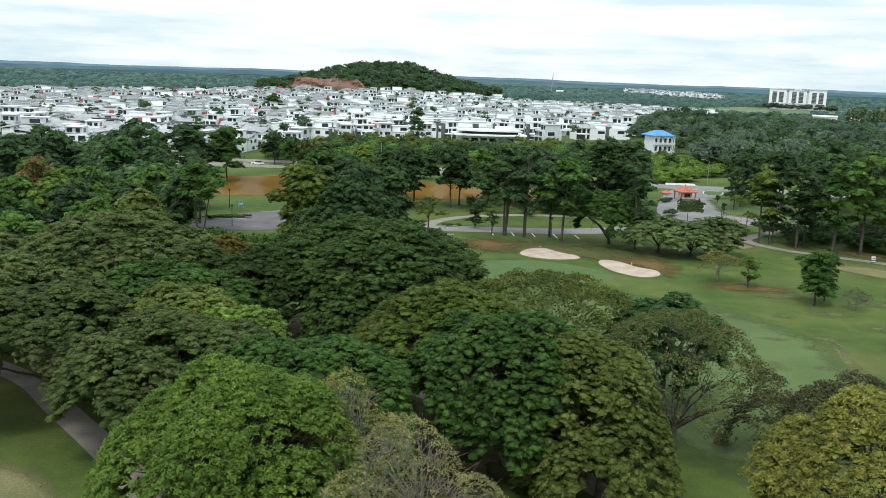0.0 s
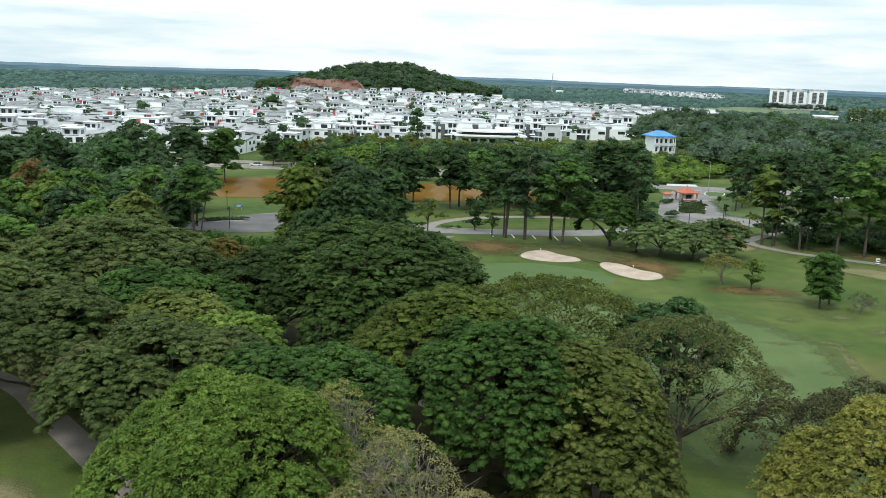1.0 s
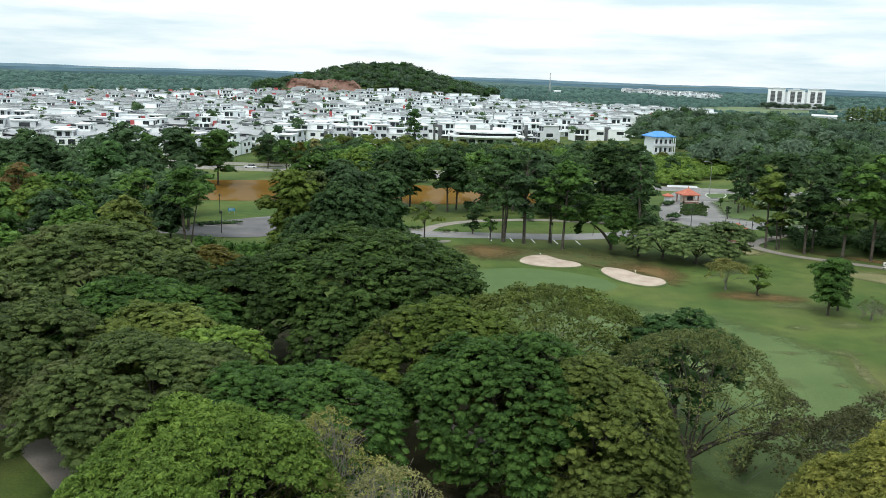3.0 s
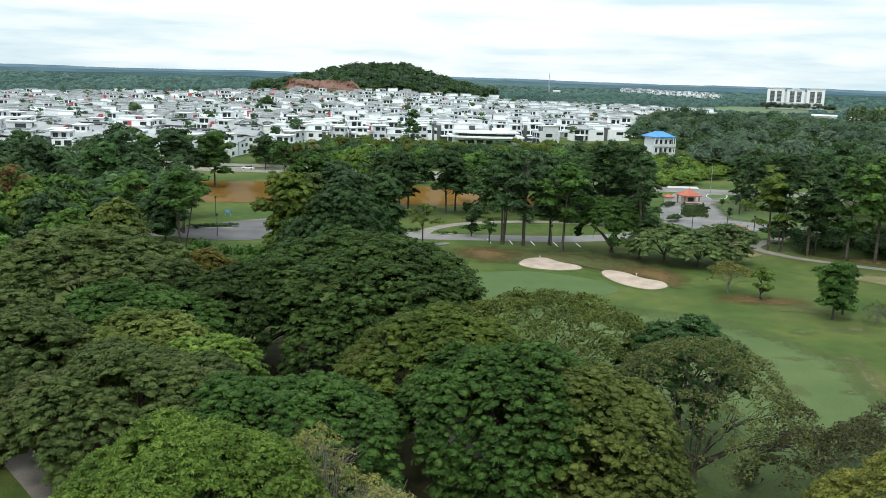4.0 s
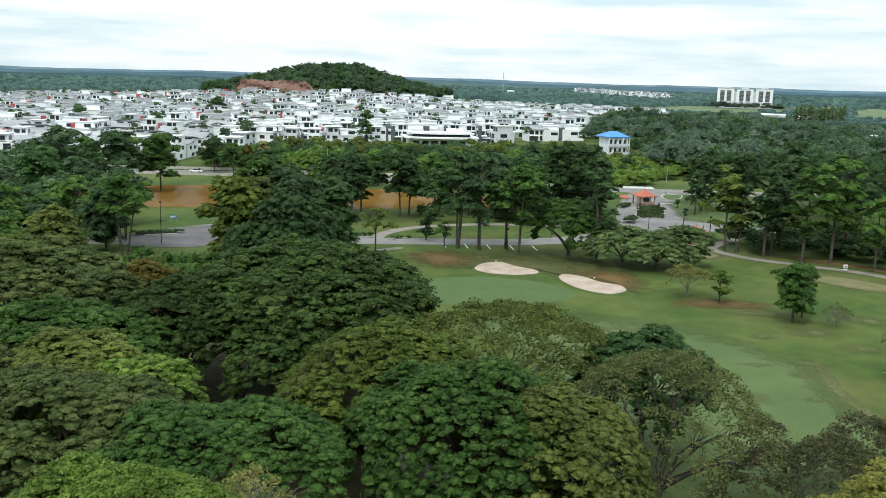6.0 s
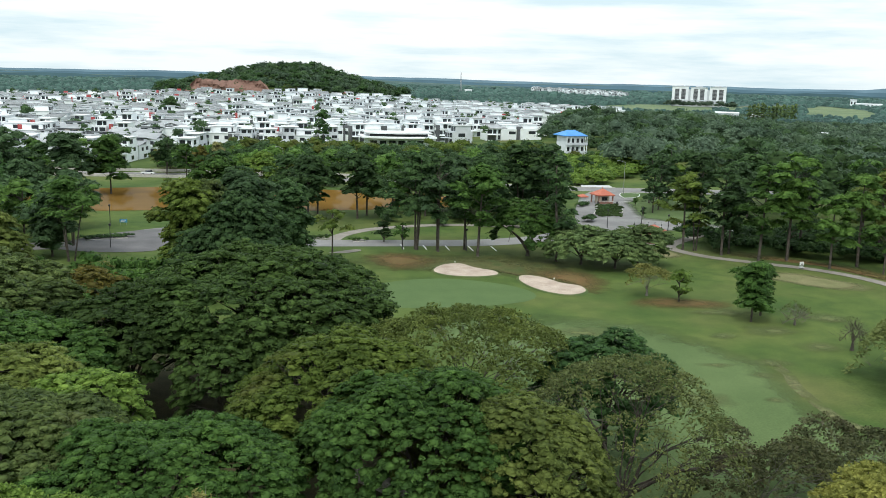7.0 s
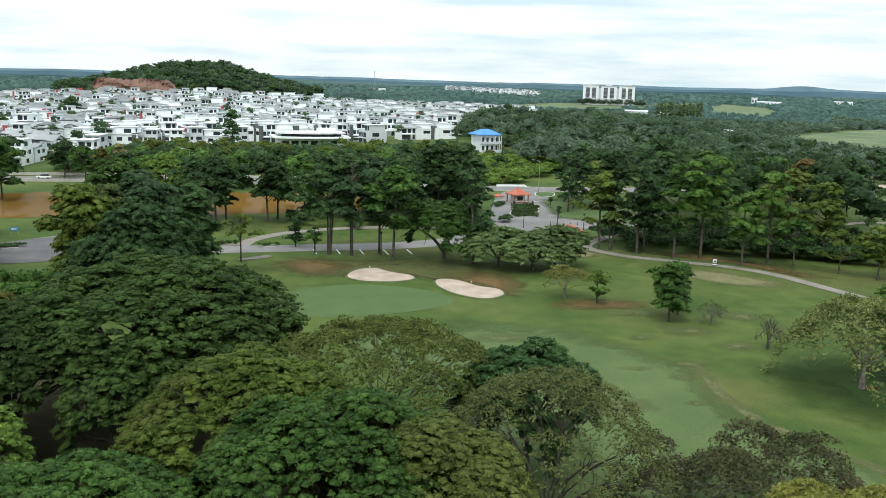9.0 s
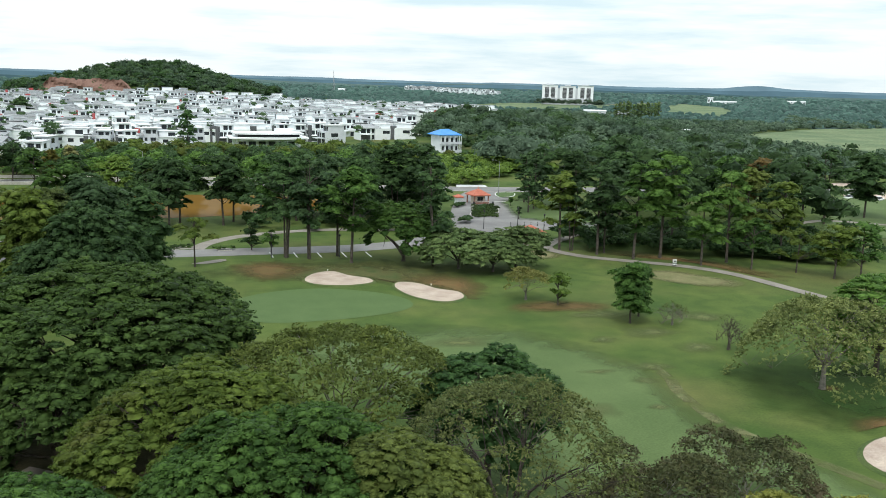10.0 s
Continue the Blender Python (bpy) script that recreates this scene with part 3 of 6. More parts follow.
# ---- trees ----
def puffs(centres, radius, squash=0.5, fall=None, leaves=24, size=0.22, lumpy=0.22, cover=1.04, core=1.0):
    """Rounded tufts of foliage: an uneven small dome each, with leaves standing off its skin. Gives triangles and which are smooth."""
    n = len(centres)
    r = np.broadcast_to(radius, n).astype(float)
    fall = np.zeros((n, 2)) if fall is None else fall
    turn = rng.uniform(0, 2 * np.pi, n)
    rows = []
    for lat, k in ((-0.35, 1.0), (0.45, 0.86)):
        for i in range(6):
            a = turn + i * np.pi / 3 + (lat > 0) * 0.5
            q = r * k * rng.uniform(1 - lumpy, 1 + lumpy, n)
            rows.append(np.column_stack([np.cos(a) * q, np.sin(a) * q, lat * squash * r * rng.uniform(0.8, 1.2, n)]))
    rows.append(np.column_stack([rng.normal(0, 0.1, n) * r, rng.normal(0, 0.1, n) * r, squash * r]))
    v = np.stack(rows, 1) * core
    v[:, :, 2] -= (v[:, :, :2] * fall[:, None]).sum(2)
    v += centres[:, None]
    tri = []
    for i in range(6):
        j = (i + 1) % 6
        tri += [(i, j, j + 6), (i, j + 6, i + 6), (i + 6, j + 6, 12)]
    f = (np.array(tri)[None] + 13 * np.arange(n)[:, None, None]).reshape(-1, 3)
    v = v.reshape(-1, 3)[f.ravel()]
    f = np.arange(len(v)).reshape(-1, 3)
    smooth = np.zeros(len(f), bool)
    if leaves:
        leaves, size = 2 * leaves, 0.76 * size
        m = n * leaves
        a = rng.uniform(0, 2 * np.pi, m)
        up = rng.uniform(-0.35, 1.0, m)
        side = np.sqrt(1 - up**2)
        d = np.column_stack([np.cos(a) * side, np.sin(a) * side, up])
        rr = np.repeat(r, leaves) * rng.uniform(0.5 + 0.4 * core, 1.18, m) * cover
        p = d * rr[:, None] * (1, 1, squash)
        fl = np.repeat(fall, leaves, 0)
        p[:, 2] -= (p[:, :2] * fl).sum(1)
        p += np.repeat(centres, leaves, 0)
        nrm = d * (0.75, 0.75, 1.0) + (0, 0, 0.45) + rng.normal(0, 0.33, (m, 3))
        nrm /= np.linalg.norm(nrm, axis=1)[:, None]
        # leaves point outwards and a little down
        t = d * (0.8, 0.8, 0.0) - (0, 0, 0.25) + rng.normal(0, 0.55, (m, 3))
        t -= nrm * (t * nrm).sum(1)[:, None]
        t /= np.linalg.norm(t, axis=1)[:, None] + 1e-9
        bb = np.cross(nrm, t)
        s = (size * rng.uniform(0.65, 1.35, m))[:, None]
        lv = np.stack([p + t * s * 0.8 - nrm * s * 0.1, p - t * s * 0.5 + bb * s * 0.32, p - t * s * 0.5 - bb * s * 0.32], 1).reshape(-1, 3)
        lf = np.arange(3 * m).reshape(-1, 3) + len(v)
        v, f = np.vstack([v, lv]), np.vstack([f, lf])
        smooth = np.concatenate([smooth, np.zeros(m, bool)])
    return v, f, smooth


def cushions(centres, radius, squash=0.38, fall=None, size=0.24, cover=0.8, core=0.9, ruffle=0.27, low=-0.3):
    """Flattened pads of foliage: a smooth uneven dome each, shingled with small leaves that point outwards."""
    n = len(centres)
    r = np.broadcast_to(radius, n).astype(float)
    fall = np.zeros((n, 2)) if fall is None else fall
    turn = rng.uniform(0, 2 * np.pi, n)
    rows = []
    for lat, k in ((low, 0.98), (0.38, 0.86)):
        for i in range(6):
            a = turn + i * np.pi / 3 + (lat > 0) * 0.5
            q = r * k * rng.uniform(0.8, 1.2, n)
            rows.append(np.column_stack([np.cos(a) * q, np.sin(a) * q, lat * squash * r * rng.uniform(0.8, 1.2, n)]))
    rows.append(np.column_stack([rng.normal(0, 0.1, n) * r, rng.normal(0, 0.1, n) * r, 0.95 * squash * r]))
    v = np.stack(rows, 1) * core
    v[:, :, 2] -= (v[:, :, :2] * fall[:, None]).sum(2)
    v += centres[:, None]
    tri = []
    for i in range(6):
        j = (i + 1) % 6
        tri += [(i, j, j + 6), (i, j + 6, i + 6), (i + 6, j + 6, 12)]
    f = (np.array(tri)[None] + 13 * np.arange(n)[:, None, None]).reshape(-1, 3)
    v = v.reshape(-1, 3)
    smooth = np.ones(len(f), bool)
    count = np.maximum(4, (cover * 3.9 * r**2 / (0.3 * size**2))).astype(int)
    m = int(count.sum())
    own = np.repeat(np.arange(n), count)
    a = rng.uniform(0, 2 * np.pi, m)
    up = rng.uniform(low, 1.0, m)
    side = np.sqrt(1 - up**2)
    d = np.column_stack([np.cos(a) * side, np.sin(a) * side, up])
    edge = 1 + 0.16 * np.sin(2 * a + turn[own]) + 0.11 * np.sin(3 * a + 2.3 * turn[own])
    p = d * (r[own] * edge * rng.uniform(0.78, 1.22, m))[:, None] * (1, 1, squash)
    p[:, 2] -= (p[:, :2] * fall[own]).sum(1)
    p += centres[own]
    nrm = d * (squash, squash, 1.0) + (0, 0, 0.12) + rng.normal(0, ruffle, (m, 3))
    nrm[:, :2] += fall[own] * 0.5
    nrm /= np.linalg.norm(nrm, axis=1)[:, None]
    t = d * (1.0, 1.0, 0.0) - (0, 0, 0.2) + rng.normal(0, 0.8, (m, 3))
    t -= nrm * (t * nrm).sum(1)[:, None]
    t /= np.linalg.norm(t, axis=1)[:, None] + 1e-9
    bb = np.cross(nrm, t)
    s = (size * rng.uniform(0.7, 1.35, m))[:, None]
    lv = np.stack([p + t * s * 0.62 - nrm * s * 0.1, p - t * s * 0.38 + bb * s * 0.3, p - t * s * 0.38 - bb * s * 0.3], 1).reshape(-1, 3)
    lf = np.arange(3 * m).reshape(-1, 3) + len(v)
    return np.vstack([v, lv]), np.vstack([f, lf]), np.concatenate([smooth, np.zeros(m, bool)])


def joined(*pieces):
    """Several sets of triangles as one."""
    v, f, s, at = [], [], [], 0
    for pv, pf, ps in pieces:
        v.append(pv)
        f.append(pf + at)
        s.append(ps)
        at += len(pv)
    return np.vstack(v), np.vstack(f), np.concatenate(s)


def spaced(n, radius, tries=12):
    """Points spread evenly but not regularly over a disc."""
    pts = np.zeros((0, 2))
    for _ in range(n):
        a, q = rng.uniform(0, 2 * np.pi, tries), np.sqrt(rng.uniform(0, 1, tries)) * radius
        cand = np.column_stack([np.cos(a) * q, np.sin(a) * q])
        if len(pts):
            gap = np.linalg.norm(cand[:, None] - pts[None], axis=2).min(1)
            cand = cand[[gap.argmax()]]
        pts = np.vstack([pts, cand[:1]])
    return pts


def limb(start, end, r0, r1, sag=0.12, n=5):
    start, end = np.asarray(start, float), np.asarray(end, float)
    s = np.linspace(0, 1, n)[:, None]
    p = start + (end - start) * s
    span = np.linalg.norm(end - start)
    p[:, 2] += np.sin(s[:, 0] * np.pi) * sag * span
    p += rng.normal(0, 0.03 * span, (n, 3)) * np.sin(s * np.pi)
    return np.column_stack([p, r0 + (r1 - r0) * s[:, 0] ** 0.7])


def tree_root(name, x, y, label, category="tree", group=""):
    return thing(name, x, y, float(lie(x, y)), 0, label, category, group)


def rain_tree(x, y, height, width, leaf="dark", label="", density=1.0, group="spreading trees", lean=(0, 0), leaf_size=1.0, bare=0.0, thick=0.72, pad=1.0, rough=1.0, boughs=(), forked=0.24, bark=None, limbs=14):
    """A broad umbrella crown of scalloped boughs, each a shelf of flattened pads of leaves, on a forked trunk."""
    root = tree_root("spreading_tree", x, y, label, "tree", group)
    rad = width / 2
    away = math.hypot(x, y - 8)
    tuft = pad * min(0.0052 * away + 0.03, 0.08 * rad + 0.12)
    fine = leaf_size * min(max(0.0036 * away, 0.17), 0.36)
    # boughs: each a low cap, with a crease where it meets the next
    lobes = spaced(max(6, int(rad**2 / (4.2 if rough < 1.5 else 5.5 if rough < 2.2 else 8.0))), rad * 0.95)
    reach = 1.35 * rad / math.sqrt(len(lobes))
    rise = rough * rng.uniform(-0.6, 0.75, len(lobes)) * min(1.0, 0.09 * rad + 0.1)
    n = int(1.58 * rad**2 * density / tuft**2)
    pts = spaced(n, rad, 3)
    ang = np.arctan2(pts[:, 1], pts[:, 0])
    wob = 1 + rough**0.5 * (0.09 * np.sin(ang * 3 + rng.uniform(0, 6)) + 0.06 * np.sin(ang * 7 + rng.uniform(0, 6)))
    pts *= wob[:, None]
    q = np.clip(np.hypot(*pts.T) / rad, 0, 1.15)
    gap = np.linalg.norm(pts[:, None] - lobes[None], axis=2)
    own = gap.argmin(1)
    near = gap.min(1) / reach
    cap = rise[own] + 0.42 * reach * rough**0.6 * (0.35 - np.clip(near, 0, 1.2) ** 2)
    drop = height * (1 - thick) * 1.1
    skin = height * 0.95 - drop * q**2.3 - 0.05 * height * np.clip(q, 0, 1.05) ** 9 + cap
    z = skin + rng.normal(0, 0.36, n) * tuft
    c = np.column_stack([pts + np.array(lean) * (z / height)[:, None], z])
    fall = pts / (rad * np.maximum(q, 0.05)[:, None]) * (drop * 2.2 * np.clip(q, 0, 1) ** 1.2 / rad)[:, None] * 0.22
    fall += (pts - lobes[own]) / reach * 0.22
    keep = np.ones(n, bool)
    if bare:
        keep = rng.uniform(0, 1, n) > bare * (0.6 + 0.9 * np.exp(-((pts[:, 0] - 0.2 * rad) ** 2 + (pts[:, 1]) ** 2) / (0.45 * rad) ** 2))
    size = rng.uniform(0.4, 1.5, n) * tuft
    if bare:
        top = cushions(c[keep], size[keep], 0.34, fall[keep], fine * 0.9, 0.42 - 0.5 * bare, 0.3, 0.35)
    elif rough > 2:
        top = cushions(c[keep], size[keep] * 1.1, 0.4, fall[keep], fine * 1.1, 0.62, 0.62, 0.45)
    else:
        top = cushions(c[keep], size[keep], 0.32, fall[keep], fine, 0.46)
    low = np.where(keep)[0][::3]
    c2 = np.column_stack([pts[low] * 0.95, skin[low] - 0.75 * tuft])
    under = cushions(c2, 1.7 * tuft, 0.32, fall[low], fine * 1.6, 0.08, 0.3 if bare else 0.88)
    edge = np.where((q > 0.85) & keep)[0]
    edge = np.concatenate([edge, edge])
    c3 = c[edge] - np.column_stack([pts[edge] * rng.uniform(0.0, 0.12, (len(edge), 1)), rng.uniform(0.8 * tuft, max(1.6 * tuft, 0.145 * height), len(edge))])
    skirt = cushions(c3, rng.uniform(0.9, 1.6, len(edge)) * tuft, 0.42, fall[edge], fine * 1.4, 0.3)
    v, f, smooth = joined(*((top,) if bare > 0.12 else (top, under) if bare else (top, under, skirt)))
    part("crown", np_mesh("crown", v, f, LEAF[leaf], smooth), root)
    fork = height * forked * rng.uniform(0.9, 1.1)
    paths = [[(0, 0, -0.3, 0.034 * height + 0.12), (0.05, 0.02, 0.5, 0.026 * height + 0.08), (lean[0] * 0.2, lean[1] * 0.2, fork, 0.022 * height)]]
    slim = 0.55 if bare else 1.0
    forks = [np.array((dx, dy, z)) * 0.8 + (0, 0, 0.2 * fork) for dx, dy, z, r in boughs]
    for p in c[rng.choice(n, min(n, limbs), replace=False)]:
        mid = np.array([p[0] * 0.45, p[1] * 0.45, fork + (p[2] - fork) * 0.55])
        forks.append(mid)
        paths.append(np.vstack([limb((lean[0] * 0.2, lean[1] * 0.2, fork - 0.2), mid, 0.014 * height * slim, 0.008 * height * slim, 0.05), limb(mid, p - (0, 0, 0.4), 0.008 * height * slim, 0.02, 0.05)[1:]]))
        for _ in range(3):
            tip = c[np.argmin(np.linalg.norm(c - (p + rng.normal(0, 2.2, 3)), axis=1))]
            paths.append(limb(mid, tip - (0, 0, 0.3), 0.005 * height * slim, 0.015, 0.04, 4))
    if bare:
        for p in c[~keep][: int(260 * bare * min(1.0, rad / 6) ** 2)]:
            mid = np.array([p[0] * 0.86, p[1] * 0.86, p[2] - 1.5])
            paths.append(limb(min(forks, key=lambda at: np.linalg.norm(at - mid)), mid + rng.normal(0, 0.25, 3), 0.036, 0.016, rng.uniform(-0.05, 0.16)))
            for _ in range(5):
                paths.append(limb(mid, p + rng.normal(0, 0.6, 3) * (1.3, 1.3, 0.5) - (0, 0, 0.5), 0.018, 0.006, 0.06, 3))
    for dx, dy, z, r in boughs:
        end = np.array((dx, dy, z))
        paths.append(limb((lean[0] * 0.2, lean[1] * 0.2, fork - 0.3), end, r, 0.3 * r, 0.1))
        for _ in range(5):
            paths.append(limb(end * rng.uniform(0.6, 0.95) + (0, 0, 0.25 * fork), end + rng.normal(0, 1.6, 3), 0.25 * r, 0.02, 0.05, 4))
    part("trunk", np_mesh("trunk", *tubes(paths), bark or (PALE_BARK if bare else BARK), True), root, label="forked grey-brown trunk and limbs")
    return root


def tall_tree(x, y, height, width, leaf="dark", label="tall dark green tree with a clear trunk", clear=0.34, group="tall trees", trunks=1, leaf_size=0.5, density=1.0, tiers=True):
    """A tall tree: a clear trunk and an uneven crown of flattened sprays in tiers."""
    root = tree_root("tall_tree", x, y, label, "tree", group)
    rad = width / 2
    away = math.hypot(x, y - 8)
    fine = min(leaf_size / 0.5, 1.0) * min(max(0.003 * away, 0.18), 1.1)
    tuft = min(max(0.0044 * away, 0.3), 0.09 * width + 0.2)
    # boughs round the stem, each a flattened heap of leaf pads
    k = int(max(6, 6 + rad * height * (1 - clear) / (8.5 if tiers else 12)) * (1.5 if density >= 1.7 else 1.0))
    s = np.clip((np.arange(k) + rng.uniform(0.0, 1.0, k)) / k, 0, 1) ** 0.85
    shape = np.sin(np.clip(0.22 + 0.78 * s, 0, 1) * np.pi * 0.93) ** 0.5
    a = np.arange(k) * 2.4 + rng.uniform(-0.7, 0.7, k)
    size = rad * (0.33 if tiers else 0.4) * rng.uniform(0.7, 1.5, k) * (0.55 + 0.45 * shape)
    q = np.maximum(rad * shape * rng.uniform(0.5, 1.2, k) - size, 0)
    q[-1] *= 0.3
    tall = size * (0.42 if tiers else 0.68)
    zc = height * clear + tall * 0.5 + (height * (1 - clear) - tall * 1.4) * s
    hub = np.column_stack([np.cos(a) * q, np.sin(a) * q, zc])
    count = np.maximum(5, 1.75 * density * (size / tuft) ** 2).astype(int)
    own = np.repeat(np.arange(k), count)
    n = len(own)
    up = rng.uniform(-0.3, 1.0, n)
    th = rng.uniform(0, 2 * np.pi, n)
    d = np.column_stack([np.cos(th) * np.sqrt(1 - up**2), np.sin(th) * np.sqrt(1 - up**2), up])
    c = hub[own] + d * rng.uniform(0.6, 1.1, n)[:, None] * np.column_stack([size[own], size[own], tall[own]])
    top = cushions(c, rng.uniform(0.55, 1.4, n) * tuft, 0.42, d[:, :2] * 0.45, fine, 0.42, 0.88, 0.28)
    if density > 0.6:
        top = joined(top, puffs(hub - np.column_stack([0 * q, 0 * q, 0.15 * tall]), size * 0.8, 0.45 if tiers else 0.6, None, 0, core=0.8))
    part("crown", np_mesh("crown", top[0], top[1], LEAF[leaf], top[2]), root)
    paths = []
    for t in range(trunks):
        o = rng.normal(0, 0.12 * trunks, 2) * (trunks > 1)
        bend = rng.normal(0, 0.02 * height, 2) + o * 3.0
        stem = (o, bend) if t == 0 else stem
        r = (0.012 * height + 0.05) / trunks**0.4
        paths.append([(o[0], o[1], -0.3, r * 1.5), (o[0], o[1], 0.4, r * 1.1), (o[0] + bend[0] * 0.4, o[1] + bend[1] * 0.4, height * 0.45, r * 0.8), (o[0] + bend[0], o[1] + bend[1], height * 0.93, 0.05)])
    for p in c[rng.choice(n, min(n, 14), replace=False)]:
        z = max(height * clear * 0.8, p[2] - 0.35 * np.hypot(p[0], p[1]) - 1)
        at = stem[0] + stem[1] * np.interp(z, [0.4, 0.45 * height, 0.93 * height], [0, 0.4, 1])
        paths.append(limb((*at, z), p, 0.09, 0.03, 0.03, 4))
    part("trunk", np_mesh("trunk", *tubes(paths), BARK, True), root, label="straight grey-brown trunk")
    return root


SPREAD = "broad spreading rain tree with a domed %s crown"
# the belt of broad trees under the camera: x, y, height, width, leaves, words
for x, y, h, w, leaf, words in [
    (-8.0, 105, 15.3, 30, "deep", "dark green"),
    (-20, 99, 12.6, 18, "deep", "dark green"),
    (-4, 112, 10.5, 16, "deep", "dark green"),
    (6.8, 70.5, 13.9, 18, "green", "deep green"),
    (1.4, 80.5, 13.3, 19.5, "olive", "olive green"),
    (24.6, 87, 11.6, 13, "teal", "blue-green"),
    (-10, 92, 10.8, 9, "deep", "dark green"),
]:
    rain_tree(x, y, h, w, leaf, SPREAD % words, 1.15)
for x, y, h, w, leaf, words in [
    (-10.0, 65, 12.6, 18.5, "green", "deep green"),
    (-21.5, 70, 12.8, 20, "brown", "dull grey-olive"),
    (-36, 79, 12.6, 21, "brown", "dull grey-olive"),
    (-29, 91, 12.4, 21, "lush", "bright green"),
    (-42, 112, 13.6, 27, "brown", "brownish olive"),
    (-48, 91, 12.6, 20, "brown", "brownish olive"),
    (-18.5, 79, 12.0, 10, "bright", "yellowish green"),
    (-30, 121, 9.6, 11, "rust", "golden brown"),
    (-25, 82, 12.3, 14, "khaki", "yellowish olive"),
    (-62, 108, 12.8, 22, "brown", "brownish olive"),
]:
    rain_tree(x, y, h, w, leaf, SPREAD % words, 1.12)
rain_tree(-12.2, 49.5, 16.2, 18, "bright", "bushy tree with a fresh bright green crown", 1.5, thick=0.52, rough=2.1, pad=1.05)
rain_tree(12.5, 91, 12.4, 21, "khaki", "broad flat rain tree with a thin olive crown", 1.25, thick=0.78, bare=0.02)
rain_tree(-0.9, 44, 13.8, 14, "pale", "thin tree with pale dry twigs and leaves", 1.6, bare=0.4, thick=0.55, rough=2.0, limbs=10)
rain_tree(-11.5, 45.5, 10, 16, "bright", "lower bushy tree with a bright green crown", 1.1, "bushy trees", thick=0.5, rough=2.0)
rain_tree(-5.2, 52.4, 14.3, 10.5, "yellow", "small tree with pale yellow leaves", 1.3, bare=0.3, thick=0.6, rough=3.0)
rain_tree(13.0, 67, 13.4, 14, "khaki", "rounded tree with a dull yellow-green crown", 1.15, "bushy trees", thick=0.56, rough=1.6)
rain_tree(13.8, 64.5, 8.2, 12.5, "khaki", "lower rounded tree with a dull yellow-green crown", 1.1, "bushy trees", thick=0.55, rough=1.6)
rain_tree(22.6, 75, 13.4, 17, "sage", "thin-leaved spreading tree with bare grey branches", 1.5, bare=0.14, thick=0.6, boughs=((7.5, -1.5, 5.2, 0.26), (-3.0, 1, 8.5, 0.22), (2.0, -3.5, 8.0, 0.2), (-4.5, -2.0, 7.0, 0.16)), forked=0.2, bark=BARK, limbs=5)
rain_tree(30.5, 52.5, 13.8, 18, "gold", "spreading tree with bright yellow-green leaves", 1.4, thick=0.5, rough=2.2, pad=0.95)
rain_tree(33.0, 74, 7.0, 14, "dusk", "dark bushy tree with thin twigs", 1.2, "bushy trees", thick=0.45, rough=2.8, bare=0.015)
rain_tree(43, 77, 6.8, 14, "dusk", "dark bushy tree with thin twigs", 1.2, "bushy trees", thick=0.45, rough=2.8, bare=0.015)

for x, y, h, w, leaf, words in [
    (-15.5, 150, 15.4, 17.5, "dark", "dark blue-green"), (-17.5, 167, 17.6, 17, "wood", "green"), (-8.5, 160, 16.5, 10, "dark", "dark green"), (-25, 158, 17.0, 14, "olive", "olive"), (-22, 160, 16.2, 13, "brown", "dull olive"),
    (-10.8, 152, 12.5, 9, "dark", "dark green"), (-20, 146, 11, 11, "dark", "dark green"),
]:
    tall_tree(x, y, h, w, leaf, "large rounded tree with a dense %s crown" % words, 0.06, "bushy trees", density=1.7, tiers=False, leaf_size=0.55)
for x, y, h, w, leaf, k in ((-51.4, 185, 11.5, 13, "fresh", 2), (-47.5, 170.5, 15, 13, "green", 3)):
    tall_tree(x, y, h, w, leaf, "slim-stemmed tree with a flat layered crown", 0.48, trunks=k)
tall_tree(-20, 240, 14, 13, "bright", "tall tree with a fresh green crown beside the pond", 0.3)
TALL = "tall tree with a clear trunk and %s crown"
for x, y, h, w, leaf, k in [
    (-8.2, 217.5, 15.6, 13, "dark", 1), (-6.3, 225, 15, 12, "green", 1), (3.3, 221, 15.8, 13, "dark", 1), (5.6, 226, 15, 11, "green", 1),
    (14.4, 183.4, 19.7, 12, "dark", 3), (18.8, 181.8, 20.1, 10, "wood", 2), (24.3, 183.8, 16.6, 6.5, "dark", 1), (26, 177, 18.1, 11.5, "green", 1),
    (40.7, 173, 19.7, 8.5, "dark", 2), (42.9, 221, 19.3, 13, "dark", 3), (48, 216, 19, 10, "dark", 1), (33, 212, 17, 11, "dark", 1),
]:
    tall_tree(x, y, h, w * 1.12, leaf, TALL % "an uneven dark green", trunks=k, density=1.2, clear=0.3)
for x, y, h, w, leaf, k in [
    (70.1, 185, 16.5, 12.5, "olive", 1), (72.4, 184, 13.8, 7.5, "dark", 2), (76, 179.5, 18.2, 10.5, "dark", 1), (78.2, 181, 13.7, 8, "dark", 1),
    (81.4, 174.3, 19.3, 10, "green", 1), (87.2, 174.3, 21, 13, "fresh", 1), (92, 167, 14.5, 9.5, "fresh", 1), (98.7, 169, 18.2, 11, "fresh", 1),
    (152, 209.5, 19.4, 10.5, "dark", 2), (171, 218, 18, 16, "dark", 1), (96, 186, 19, 12, "wood", 1), (109.5, 179.5, 17.6, 12, "khaki", 1),
    (84, 190, 18, 11, "wood", 1), (112, 171, 16, 11, "olive", 1),
]:
    tall_tree(x, y, h, w, leaf, TALL % "a ragged green", trunks=k, clear=0.26, density=1.1)
